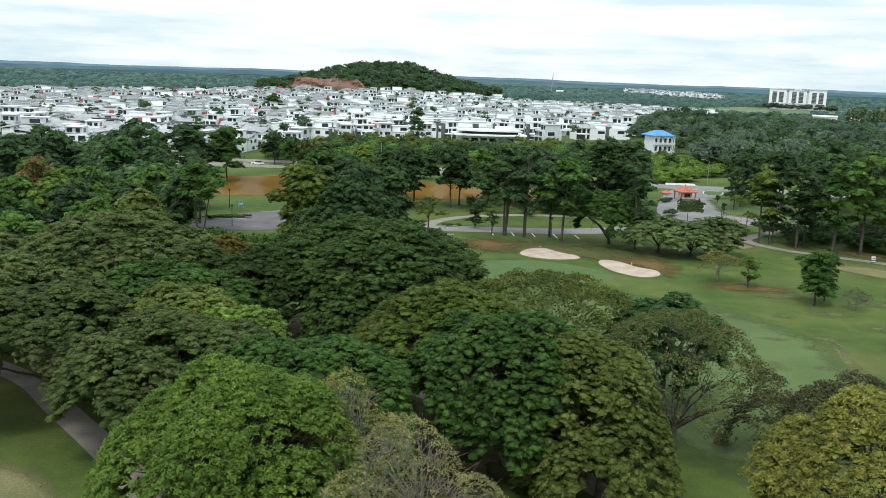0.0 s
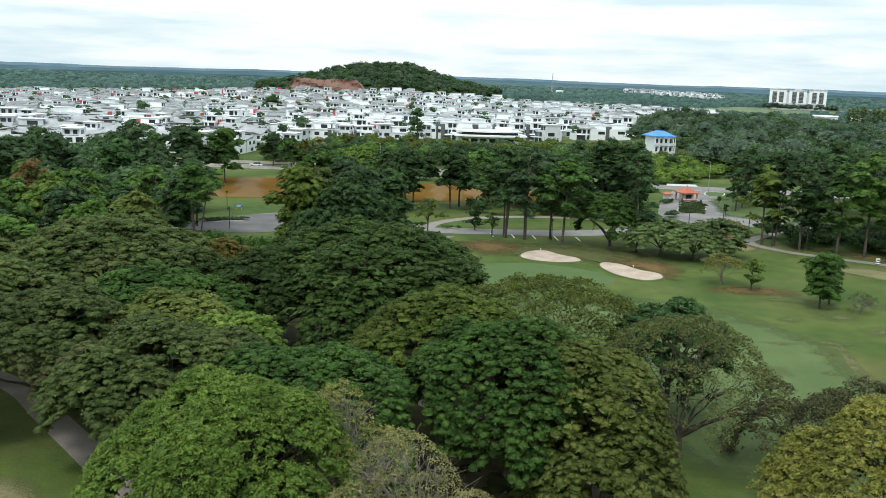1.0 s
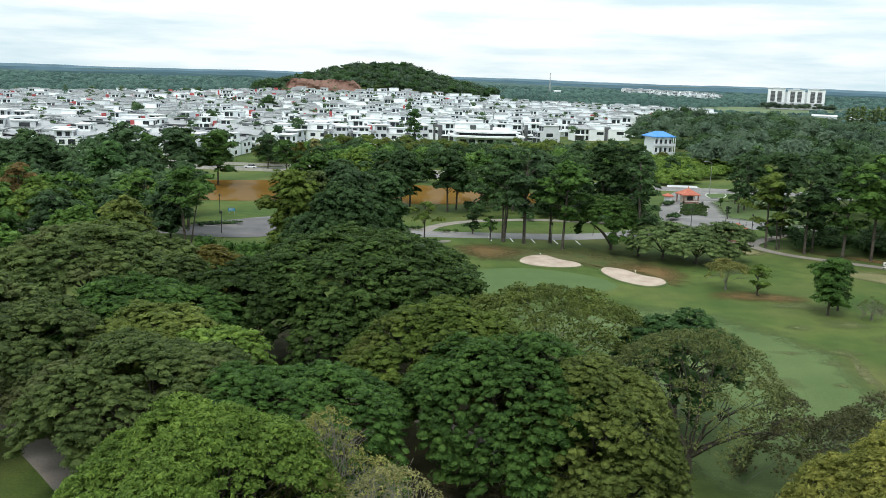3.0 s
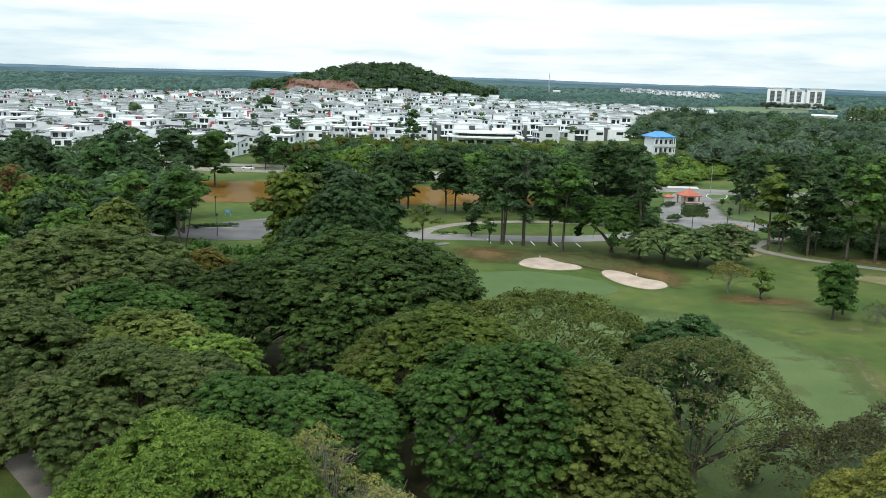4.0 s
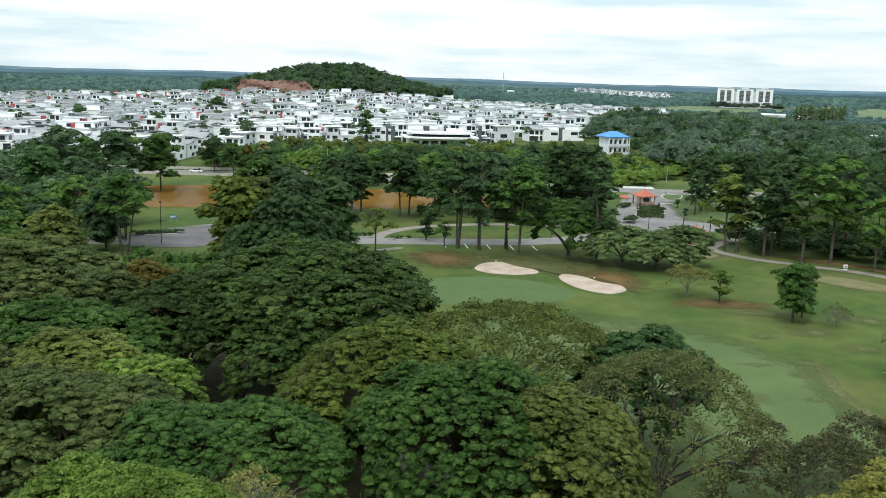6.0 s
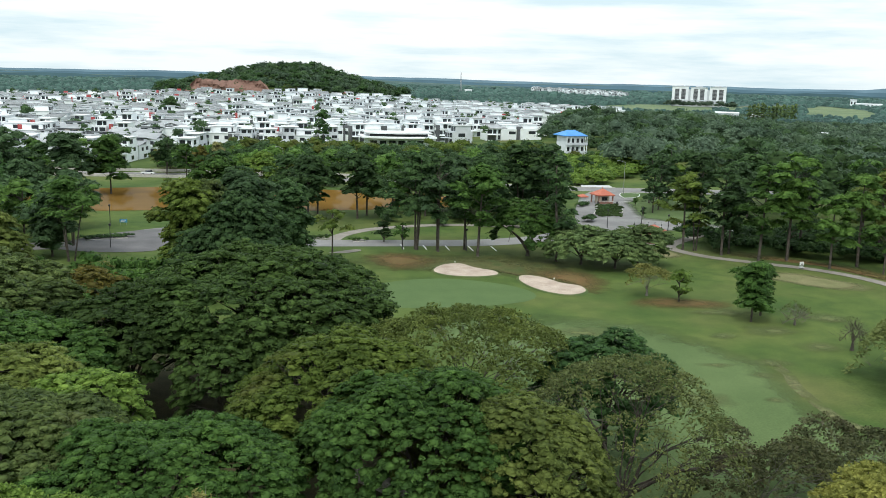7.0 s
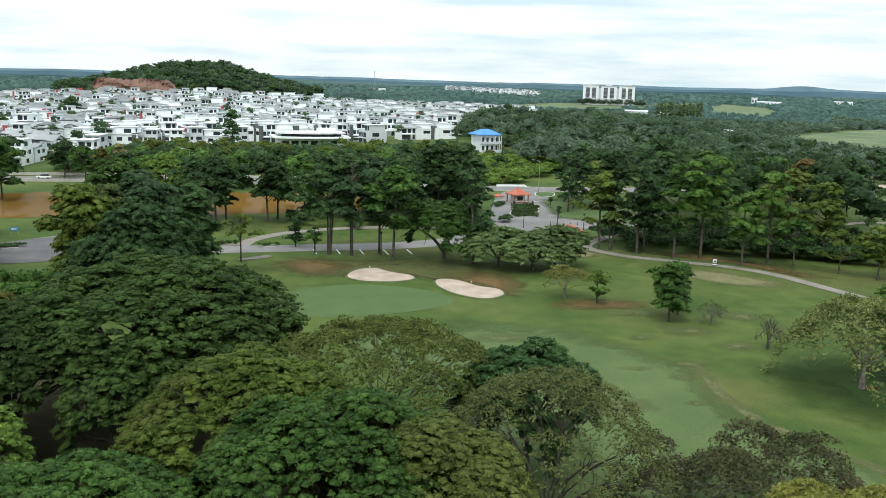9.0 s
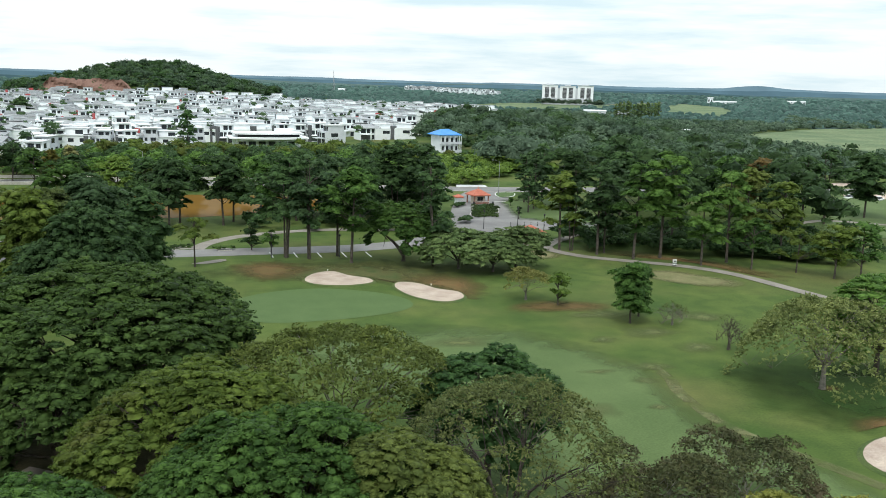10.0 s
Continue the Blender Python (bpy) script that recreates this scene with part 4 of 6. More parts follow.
for x, y, h, w, leaf, k in [
    (-58.6, 307, 11.4, 12, "dark", 2),
    (-97, 199, 17, 16, "wood", 1), (-99, 225, 16, 16, "wood", 1), (-88, 251, 18, 17, "wood", 1), (-72.6, 250, 17, 17, "wood", 1),
    (-63.5, 259, 16, 15, "green", 1), (-88, 186, 13, 14, "fresh", 1), (-69, 168, 14, 14, "fresh", 1), (-61, 187, 13, 13, "fresh", 1),
    (-57, 203, 13, 13, "wood", 1), (-64, 175, 10, 12, "green", 1),
]:
    tall_tree(x, y, h, w, leaf, TALL % "a layered green", clear=0.25, trunks=k)
for x, y, h, w, leaf, k in [
    (-80, 163, 12, 14, "fresh", 1), (-73, 165, 13, 13, "bright", 1), (-33, 246, 12, 14, "green", 1), (-23, 258, 11.5, 14, "bright", 1),
    (-84, 180, 14, 10, "amber", 1), (-92, 150, 12, 15, "olive", 1), (-76, 140, 12, 15, "wood", 1), (-64, 130, 11, 13, "fresh", 1),
    (-110, 240, 16, 16, "dark", 1), (-122, 215, 16, 16, "dark", 1), (-82, 225, 15, 14, "teal", 1), (-70, 212, 14, 13, "wood", 1),
    (-48, 285, 12, 11, "green", 1), (-40, 300, 9, 10, "dark", 1),
]:
    tall_tree(x, y, h, w, leaf, TALL % "a layered green", clear=0.25, trunks=k)
for x, y, h, w, leaf, k in [
    (-14, 232, 13.8, 13, "dark", 1), (12, 230, 14.6, 13, "green", 1), (20, 226, 15.5, 12, "dark", 1), (27, 232, 15.5, 13, "wood", 1),
    (36, 228, 17.5, 12, "wood", 1), (52, 228, 18, 9, "dark", 1),
    (96, 240, 16, 13, "dark", 1), (104, 228, 17, 13, "dark", 1), (129, 204, 17.6, 10, "amber", 1), (121, 204, 18, 13, "green", 1), (113, 214, 18, 12, "dark", 1),
    (92, 262, 14, 12, "dark", 1), (138, 200, 18.5, 11, "dark", 1),
]:
    tall_tree(x, y, h, w, leaf, TALL % "a dense dark green", trunks=k)

for x, y, h, w, leaf, k in [
    (-18, 283, 7.5, 11, "olive", 1), (-6, 283, 8, 12, "dark", 1),
    (6, 281, 7.5, 12, "green", 1), (18, 277, 8.5, 12, "dark", 1), (30, 272, 9, 12, "olive", 1), (42, 266, 10, 12, "dark", 1), (54, 258, 11, 12, "green", 1),
]:
    tall_tree(x, y, h, w, leaf, "leafy tree on the far bank of the pond", clear=0.12, group="pond bank trees", trunks=k)
for x, y, h, w, leaf in [
    (-55, 159, 11.5, 13, "khaki"), (-59, 148, 11, 13, "fresh"), (-51, 141, 10.5, 12, "olive"), (-67, 157, 12, 13, "wood"),
    (-75, 148, 11, 13, "green"), (-60, 166, 11, 12, "wood"), (-72, 181, 12, 13, "wood"), (-84, 160, 12, 14, "olive"), (-52, 175, 12, 12, "wood"),
]:
    tall_tree(x, y, h, w, leaf, "bushy tree crowded among the belt", 0.08, "belt trees", tiers=False, density=1.1)
for x, y, h, w, leaf in [
    (14, 240, 10, 10, "dark"), (22, 236, 9, 10, "teal"), (30, 236, 11, 10, "dark"), (38, 238, 12, 11, "dark"), (46, 232, 12, 11, "wood"), (54, 240, 12, 11, "dark"),
    (28, 222, 8, 8, "dark"), (38, 220, 9, 9, "wood"), (49, 224, 10, 9, "dark"), (-22, 222, 9, 9, "dark"), (-32, 226, 8, 9, "green"),
]:
    tall_tree(x, y, h, w, leaf, "bushy dark green tree beside the pond", 0.04, "pond side trees", tiers=False, density=1.2)
YOUNG = "young fairway tree with %s leaves on turf"
rain_tree(44.5, 170, 6.8, 13, "mist", "low umbrella-shaped tree with feathery leaves", 1.3, group="low trees by the drive", thick=0.8)
rain_tree(50, 166.5, 6.6, 11, "mist", "low umbrella-shaped tree with feathery leaves", 1.3, group="low trees by the drive", thick=0.8)
rain_tree(55, 168.5, 7.4, 12, "mist", "low umbrella-shaped tree with feathery leaves", 1.3, group="low trees by the drive", thick=0.8)
rain_tree(49.1, 146.4, 4.9, 7.2, "yellow", YOUNG % "yellowish", 1.2, group="young trees", thick=0.8, bare=0.05)
tall_tree(52.9, 142.3, 5.2, 4.6, "bright", YOUNG % "light green", 0.25, "young trees", leaf_size=0.35)
tall_tree(59.6, 131.2, 9.0, 7.4, "green", YOUNG % "dense dark green", 0.14, "young trees", leaf_size=0.34, tiers=False, density=2.4)
tall_tree(62.6, 134.5, 8.4, 5.0, "green", YOUNG % "dense dark green", 0.2, "young trees", leaf_size=0.34, tiers=False, density=1.8)
rain_tree(65.3, 129.4, 3.4, 4.2, "sage", YOUNG % "sparse pale", 1.4, "young trees", thick=0.7, bare=0.45, leaf_size=0.7)
rain_tree(66.9, 117.4, 5.2, 3.8, "brown", "young tree almost bare of leaves", 1.0, "young trees", thick=0.6, bare=0.95, leaf_size=0.5, bark=BARK)
rain_tree(69.3, 102, 10.8, 18.5, "sage", "spreading tree with thin pale leaves", 1.7, bare=0.09, thick=0.55, pad=0.82, boughs=((-4.5, -1, 6.5, 0.2), (4, -2, 7, 0.2), (-1, 3, 7.5, 0.18)), forked=0.26, limbs=7)
rain_tree(79.4, 105.4, 11.8, 13.5, "fresh", "spreading tree with a green crown")
rain_tree(35.9, 177.7, 11.2, 13.5, "green", "leaning many-stemmed tree beside the drive", 1.2, "low trees by the drive", thick=0.74, boughs=((-4.5, 0, 5.5, 0.42), (2.6, -0.5, 6.5, 0.4), (0.6, 0.5, 7, 0.3)), forked=0.12, limbs=3)
tall_tree(-1.8, 177.3, 8.8, 7.2, "olive", "slim roadside tree with a small flat crown", 0.5, "roadside trees")
tall_tree(8.5, 191.2, 5.6, 5, "dark", "small dark roadside tree", 0.15, "roadside trees", leaf_size=0.38)
tall_tree(11.9, 185.2, 4.9, 3.4, "green", "small slim roadside tree", 0.4, "roadside trees", leaf_size=0.38)
tall_tree(100, 162.5, 9.9, 7, "green", "tree with a slim white trunk", 0.4, "tall trees")
tall_tree(107, 158.7, 8.3, 8, "olive", "low round tree beside the cart path", 0.3, "low trees")
tall_tree(111.0, 153.2, 10.2, 10.5, "olive", "low round tree with brownish leaves", 0.25, "low trees")
tall_tree(116.2, 152.7, 10.7, 9, "green", "low round green tree", 0.25, "low trees")


# ---- woodland ----
def woodland(name, spots, size, height, leaf, quads, leaf_size, label):
    """Many far crowns in one piece: each a heap of rounded tufts."""
    spots = np.asarray(spots)
    n = len(spots)
    w = size * rng.uniform(0.6, 1.5, n)
    h = height * rng.uniform(0.65, 1.35, n)
    k = 8 if quads > 70 else 5
    a, q = rng.uniform(0, 2 * np.pi, (n, k)), np.sqrt(rng.uniform(0.05, 1, (n, k)))
    q[:, 0] = 0
    x = spots[:, :1] + np.cos(a) * q * w[:, None] * 0.36
    y = spots[:, 1:] + np.sin(a) * q * w[:, None] * 0.36
    z = lie(spots[:, 0], spots[:, 1])[:, None] + h[:, None] * (0.88 - 0.42 * q**2 + rng.normal(0, 0.05, (n, k)))
    c = np.stack([x, y, z], 2).reshape(-1, 3)
    r = np.repeat(w, k) * rng.uniform(0.15, 0.3, n * k)
    v, f, s = cushions(c, r, 0.62, None, leaf_size * 1.2, 0.56, 0.88, 0.32)
    return tagged(new(name, np_mesh(name, v, f, LEAF[leaf], s)), label, "woodland", kind="stuff")


def scatter(n, x0, x1, y0, y1, keep):
    cell = math.sqrt((x1 - x0) * (y1 - y0) / n)
    gx, gy = np.meshgrid(np.arange(x0, x1, cell), np.arange(y0, y1, cell))
    gx = gx + (np.arange(gx.shape[0]) % 2)[:, None] * cell / 2
    p = np.column_stack([gx.ravel(), gy.ravel()]) + rng.uniform(-0.3, 0.3, (gx.size, 2)) * cell
    return p[keep(p[:, 0], p[:, 1])]


def inside(x, y, poly):
    """Which points lie within a polygon in the plan."""
    hit = np.zeros(len(x), bool)
    for (ax, ay), (bx, by) in zip(poly, poly[1:] + poly[:1]):
        cross = (ay > y) != (by > y)
        hit ^= cross & (x < (bx - ax) * (y - ay) / (by - ay + 1e-9) + ax)
    return hit


FIELD_NEAR = [(318, 500), (372, 585), (425, 628), (520, 690), (620, 720), (700, 700), (480, 480), (350, 395), (318, 425)]
FIELD_FAR = [(848, 1530), (812, 1330), (740, 1190), (674, 1055), (565, 930), (515, 965), (532, 1030), (603, 1120), (690, 1290)]
FIELD_BROWN = [(589, 1317), (660, 1440), (846, 1585), (840, 1535), (744, 1405), (640, 1285)]
FIELD_MID = [(300, 1050), (340, 1200), (472, 1380), (620, 1330), (600, 1230), (470, 1100), (380, 1020)]
for _poly, _words in ((FIELD_NEAR, "pale green open field at the edge of woodland"), (FIELD_FAR, "pale green farm field"), (FIELD_MID, "pale green field strip")):
    ground_piece("field", _poly, FIELD, 0.5, _words, "field", rings=14, step=12)
ground_piece("field", FIELD_BROWN, DRY, 0.6, "ploughed brown field strip", "field", rings=10, step=12)
ground_piece("fairway", [(134, 190), (150, 214), (165, 232), (188, 262), (225, 270), (250, 240), (215, 205), (180, 184), (150, 180)], FAIRWAY, 0.05, "pale green fairway beyond the trees", "fairway", rings=8)

road("cart_path", [(128, 203), (141, 209), (154, 214), (160, 212.6), (168, 206.8), (182, 196)], 2.4, "pale concrete cart path across the far fairway", PATHWAY, False, 0.08)
for _pts in ([(197, 259), (201, 262), (206, 259.5), (206, 254.5), (200, 254)], [(204, 256), (212, 261), (222, 259), (221, 249), (209, 246.5)], [(213, 286), (219, 291), (226, 290), (224, 283), (216, 280)]):
    bunker(_pts)


def houses_at(x, y, spare=0.0):
    """The housing estate's outline."""
    near = 392 + 0.42 * np.maximum(x + 90, 0) + 0.05 * np.maximum(-90 - x, 0)
    near = np.where((x < -52) & (x > -190), 344.0, near)
    right = 84 + 0.30 * (y - 430) + np.where(y > 778, 52, 0)
    return (y > near - spare) & (y < 870 + 0.06 * x) & (x < right + spare) & (x > -560)


_keep = lambda x, y: ~inside(x, y, FIELD_NEAR) & ~inside(x, y, FIELD_FAR) & ~houses_at(x, y, 8) & ~((y > 730) & (x > 0.49 * y) & (x < 0.7 * y))
_s = scatter(170, 74, 122, 294, 376, lambda x, y: (x > 74 + 0.18 * (y - 294)) & ((x - 96) ** 2 + (y - 384) ** 2 > 200) & ~inside(x, y, [(84, 288), (92, 306), (104, 318), (124, 312), (128, 292)]))
woodland("shrubbery", _s, 7, 3.6, "bright", 90, 0.8, "light green shrubs behind the public road")
_open = [(80, 285), (92, 340), (112, 392), (90, 392), (84, 380), (104, 330), (130, 318), (128, 288)]
_s = scatter(1950, 100, 620, 296, 900, lambda x, y: _keep(x, y) & ~inside(x, y, _open) & ((x - 96) ** 2 + (y - 386) ** 2 > 380))
rng.shuffle(_s)
_low = (_s[:, 0] > 0.56 * _s[:, 1]) | (_s[:, 1] > 640) | (_s[:, 0] > 250)
_hi, _lo = _s[~_low], _s[_low]
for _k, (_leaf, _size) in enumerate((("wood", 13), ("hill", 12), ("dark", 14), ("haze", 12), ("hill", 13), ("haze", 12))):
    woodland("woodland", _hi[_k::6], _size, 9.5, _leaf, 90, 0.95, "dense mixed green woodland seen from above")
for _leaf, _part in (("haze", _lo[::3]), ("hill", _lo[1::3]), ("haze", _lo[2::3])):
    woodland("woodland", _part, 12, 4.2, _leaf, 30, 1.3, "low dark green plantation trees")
_s = scatter(60, 8, 62, 200, 232, lambda x, y: (y > 214 - 0.1 * x) & (x < 54))
woodland("undergrowth", _s, 5, 2.4, "dark", 50, 0.6, "dark shrubs on the pond bank under the trees")
_s = scatter(70, -50, -22, 126, 160, lambda x, y: y > 126)
woodland("undergrowth", _s, 5, 2.6, "green", 50, 0.5, "green shrubs between the trees")
_under = scatter(150, 76, 132, 166, 202, lambda x, y: (y > 184 - 0.42 * (x - 76)) & (y < 214 - 0.3 * (x - 76)))
woodland("undergrowth", _under, 5, 2.6, "dark", 50, 0.6, "dark shrubs under the trees by the path")
_s = scatter(420, 108, 330, 178, 292, lambda x, y: (x > 108 + 0.0 * y) & ~inside(x, y, [(128, 182), (140, 200), (165, 240), (188, 276), (260, 285), (262, 235), (215, 196), (180, 176), (150, 172)]) & ((y < 262) | (y > 288)) & (x + y > 305))
woodland("grove", _s, 10, 14, "dark", 70, 1.0, "dense grove of dark green trees")
_s = scatter(700, -420, -62, 196, 384, lambda x, y: (y > 190 - 0.35 * (x + 60)) & ((y < 298) | (y > 318)) & ~inside(x, y, [(-95, 262), (-64, 276), (-30, 280), (-30, 228), (-66, 226), (-92, 238)]))
_s = _s[np.hypot(_s[:, 0] + 62, _s[:, 1] - 290) > 34]
woodland("grove", _s[_s[:, 1] < 300], 11, 7.6, "wood", 50, 1.3, "belt of dark green trees before the road")
_s = _s[(_s[:, 1] > 300) & ~houses_at(_s[:, 0], _s[:, 1], 6)]
woodland("grove", _s[::2], 7, 3.4, "green", 50, 1.1, "low green trees before the houses")
for x, y, h, w, leaf in ((-59, 316, 11.5, 9, "dark"), (-77, 319, 12.5, 11, "wood"), (-92, 322, 11, 12, "fresh"), (-52, 327, 8, 7, "olive"), (-46, 333, 9, 9, "green"), (-66, 330, 6.5, 6, "yellow"), (-84, 336, 7, 7, "dark"), (-106, 324, 10, 11, "green"), (-120, 330, 9, 11, "wood")):
    tall_tree(x, y, h, w, leaf, "leafy street tree before the white houses", 0.12, "street trees", leaf_size=0.5, tiers=False)
_s = scatter(150, -60, 96, 322, 352, lambda x, y: ~houses_at(x, y, 2) & ~inside(x, y, [(60, 318), (84, 380), (112, 392), (130, 330)]))
for _part, _leaf, _tall in ((_s[::2], "green", 3.7), (_s[1::4], "fresh", 5.4), (_s[3::4], "dark", 6.4)):
    woodland("grove", _part, 7, _tall, _leaf, 80, 0.8, "%s trees along the road before the houses" % _leaf)
_s = scatter(190, -62, 104, 366, 404, lambda x, y: ~houses_at(x, y, 3) & ((x - 96) ** 2 + (y - 384) ** 2 > 200))
for _part, _leaf, _tall in ((_s[::3], "wood", 4.2), (_s[1::3], "olive", 5.4), (_s[2::3], "dark", 3.4)):
    woodland("grove", _part, 7.5, _tall, _leaf, 80, 0.9, "uneven green trees close before the houses")
_s = scatter(1300, -330, 150, 905, 1130, lambda x, y: (lie(x, y) > 8.6) & (y > 899))
rng.shuffle(_s)
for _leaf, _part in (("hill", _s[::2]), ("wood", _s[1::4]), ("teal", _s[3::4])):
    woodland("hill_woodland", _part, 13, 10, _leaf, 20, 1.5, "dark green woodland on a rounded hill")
_s = scatter(330, -420, 170, 350, 860, lambda x, y: houses_at(x, y, -6))
woodland("garden_trees", _s, 6.4, 10.5, "wood", 60, 0.9, "dark green garden trees between the houses")


def far_canopy(n, r0, r1, size, tall=0.6, leaf="far"):
    """Rounded far crowns as small uneven domes."""
    a, r = rng.uniform(radians(42), radians(128), n), np.sqrt(rng.uniform(r0**2, r1**2, n))
    p = np.column_stack([r * np.cos(a), r * np.sin(a)])
    x, y = p.T
    p = p[~inside(x, y, FIELD_NEAR) & ~inside(x, y, FIELD_FAR) & ~inside(x, y, FIELD_BROWN) & ~inside(x, y, FIELD_MID) & ~houses_at(x, y, 30) & ~((np.abs(x - 536) < 70) & (np.abs(y - 1326) < 50)) & ~((x > -330) & (x < 170) & (y < 1240))]
    n = len(p)
    w = size * rng.uniform(0.6, 1.5, n)
    ring = np.linspace(0, 2 * np.pi, 4, endpoint=False)
    rows = []
    spin = rng.uniform(0, 1.6, n)
    for q, h in ((1.0, 0.2), (0.66, 0.8)):
        for t in ring:
            k = q * rng.uniform(0.8, 1.2, n) * w / 2
            rows.append(np.column_stack([p[:, 0] + np.cos(t + spin) * k, p[:, 1] + np.sin(t + spin) * k, h * rng.uniform(0.8, 1.2, n) * w * tall]))
    rows.append(np.column_stack([p, w * tall * rng.uniform(0.9, 1.1, n)]))
    v = np.stack(rows, 1)
    v[:, :, 2] += lie(p[:, 0], p[:, 1])[:, None]
    tri = []
    for i in range(4):
        j = (i + 1) % 4
        tri += [(i, j, j + 4), (i, j + 4, i + 4), (i + 4, j + 4, 8)]
    f = (np.array(tri)[None] + 9 * np.arange(n)[:, None, None]).reshape(-1, 3)
    return tagged(new("far_woodland", np_mesh("far_woodland", v.reshape(-1, 3), f, LEAF[leaf], True)), "plantation and woodland tinted haze blue towards the horizon", "woodland", kind="stuff")


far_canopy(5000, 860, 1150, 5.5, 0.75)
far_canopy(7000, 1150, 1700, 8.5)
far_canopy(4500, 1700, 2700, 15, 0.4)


def far_ridge(r, low, lift, wave, material, label, bump=None):
    """A plain band of distant hills, its crest rising and falling."""
    a = np.linspace(radians(25), radians(155), 500)
    top = lift + wave * (0.5 * np.sin(a * 9 + r) + 0.35 * np.sin(a * 23 + 2 * r) + 0.18 * np.sin(a * 61) + 0.1 * np.sin(a * 170)) + rng.normal(0, 0.05 * wave, 500)
    if bump:
        top = top + bump[2] * np.exp(-(((a - radians(bump[0])) / radians(bump[1])) ** 2))
    x, y = r * np.cos(a), r * np.sin(a)
    v = np.concatenate([np.column_stack([x, y, np.full(500, low)]), np.column_stack([x, y, top]), np.column_stack([x * 1.02, y * 1.02, np.full(500, low)])])
    i = np.arange(499)
    f = np.concatenate([np.column_stack([i + k, i + k + 1, i + k + 501, i + k + 500]) for k in (0, 500)])
    return tagged(new("backdrop", np_mesh("backdrop", v, f, material)), label, "distant hills", kind="structure")


# three self-lit bands, each further one a hazier blue
far_ridge(2750, -20, 13, 6, RIDGE[0], "wooded hills far off, glowing in haze blue-green")
far_ridge(3700, -20, 21, 6, RIDGE[1], "distant hills glowing in haze blue")
far_ridge(4850, -20, 29, 5, RIDGE[2], "horizon hills glowing in paler haze blue", (56.5, 1.5, 17))


# ---- houses ----
def window(parent, x, z, w, h, y, name="window"):
    """A framed pane on the face at y that looks to -y."""
    fr = part(name, boxes((x - w / 2, x + w / 2, y - 0.1, y, z, z + 0.12), (x - w / 2, x + w / 2, y - 0.1, y, z + h - 0.12, z + h), (x - w / 2, x - w / 2 + 0.12, y - 0.1, y, z + 0.12, z + h - 0.12), (x + w / 2 - 0.12, x + w / 2, y - 0.1, y, z + 0.12, z + h - 0.12), (x - 0.05, x + 0.05, y - 0.09, y, z + 0.12, z + h - 0.12)), parent, DARKGREY)
    part("pane", boxes((x - w / 2 + 0.12, x + w / 2 - 0.12, y - 0.045, y, z + 0.12, z + h - 0.12)), fr, GLASS)
    return fr


def slope_roof(x0, x1, y0, y1, z0, z1, thick=0.3):
    """A lean-to slab that rises from y0 to y1."""
    bm = box(bmesh.new(), x0, x1, y0, y1, 0, thick, 0.0)
    for v in bm.verts:
        v.co.z += z0 + (z1 - z0) * (v.co.y - y0) / (y1 - y0)
    return bm


def gable_roof(x0, x1, y0, y1, z, rise, over=0.5, thick=0.25):
    bm = bmesh.new()
    x0, x1, y0, y1 = x0 - over, x1 + over, y0 - over, y1 + over
    ym = (y0 + y1) / 2
    prof = [(y0, z), (ym, z + rise), (y1, z), (y1, z - thick), (ym, z + rise - thick), (y0, z - thick)]
    a = [bm.verts.new((x0, y, h)) for y, h in prof]
    b = [bm.verts.new((x1, y, h)) for y, h in prof]
    for i in range(6):
        j = (i + 1) % 6
        bm.faces.new((a[i], a[j], b[j], b[i]))
    for s in (a, b):
        bm.faces.new((s[0], s[1], s[4], s[5]))
        bm.faces.new((s[1], s[2], s[3], s[4]))
    bmesh.ops.recalc_face_normals(bm, faces=bm.faces)
    return bm


LOW = ("lean", "gable", "brick")
HOUSE_WORDS = {
    "lean": "white two-storey house with a sloping grey roof", "cube": "white three-storey house with flat roofs and balconies",
    "red": "white modern house with a red feature wall", "brick": "house with brown brick cladding and a grey roof",
    "grey": "pale grey modern house with flat roofs", "gable": "white house with a low grey gable roof", "stack": "white house of stacked offset boxes with dark bands",
    "twin": "wide white house with a dark central stair tower"}



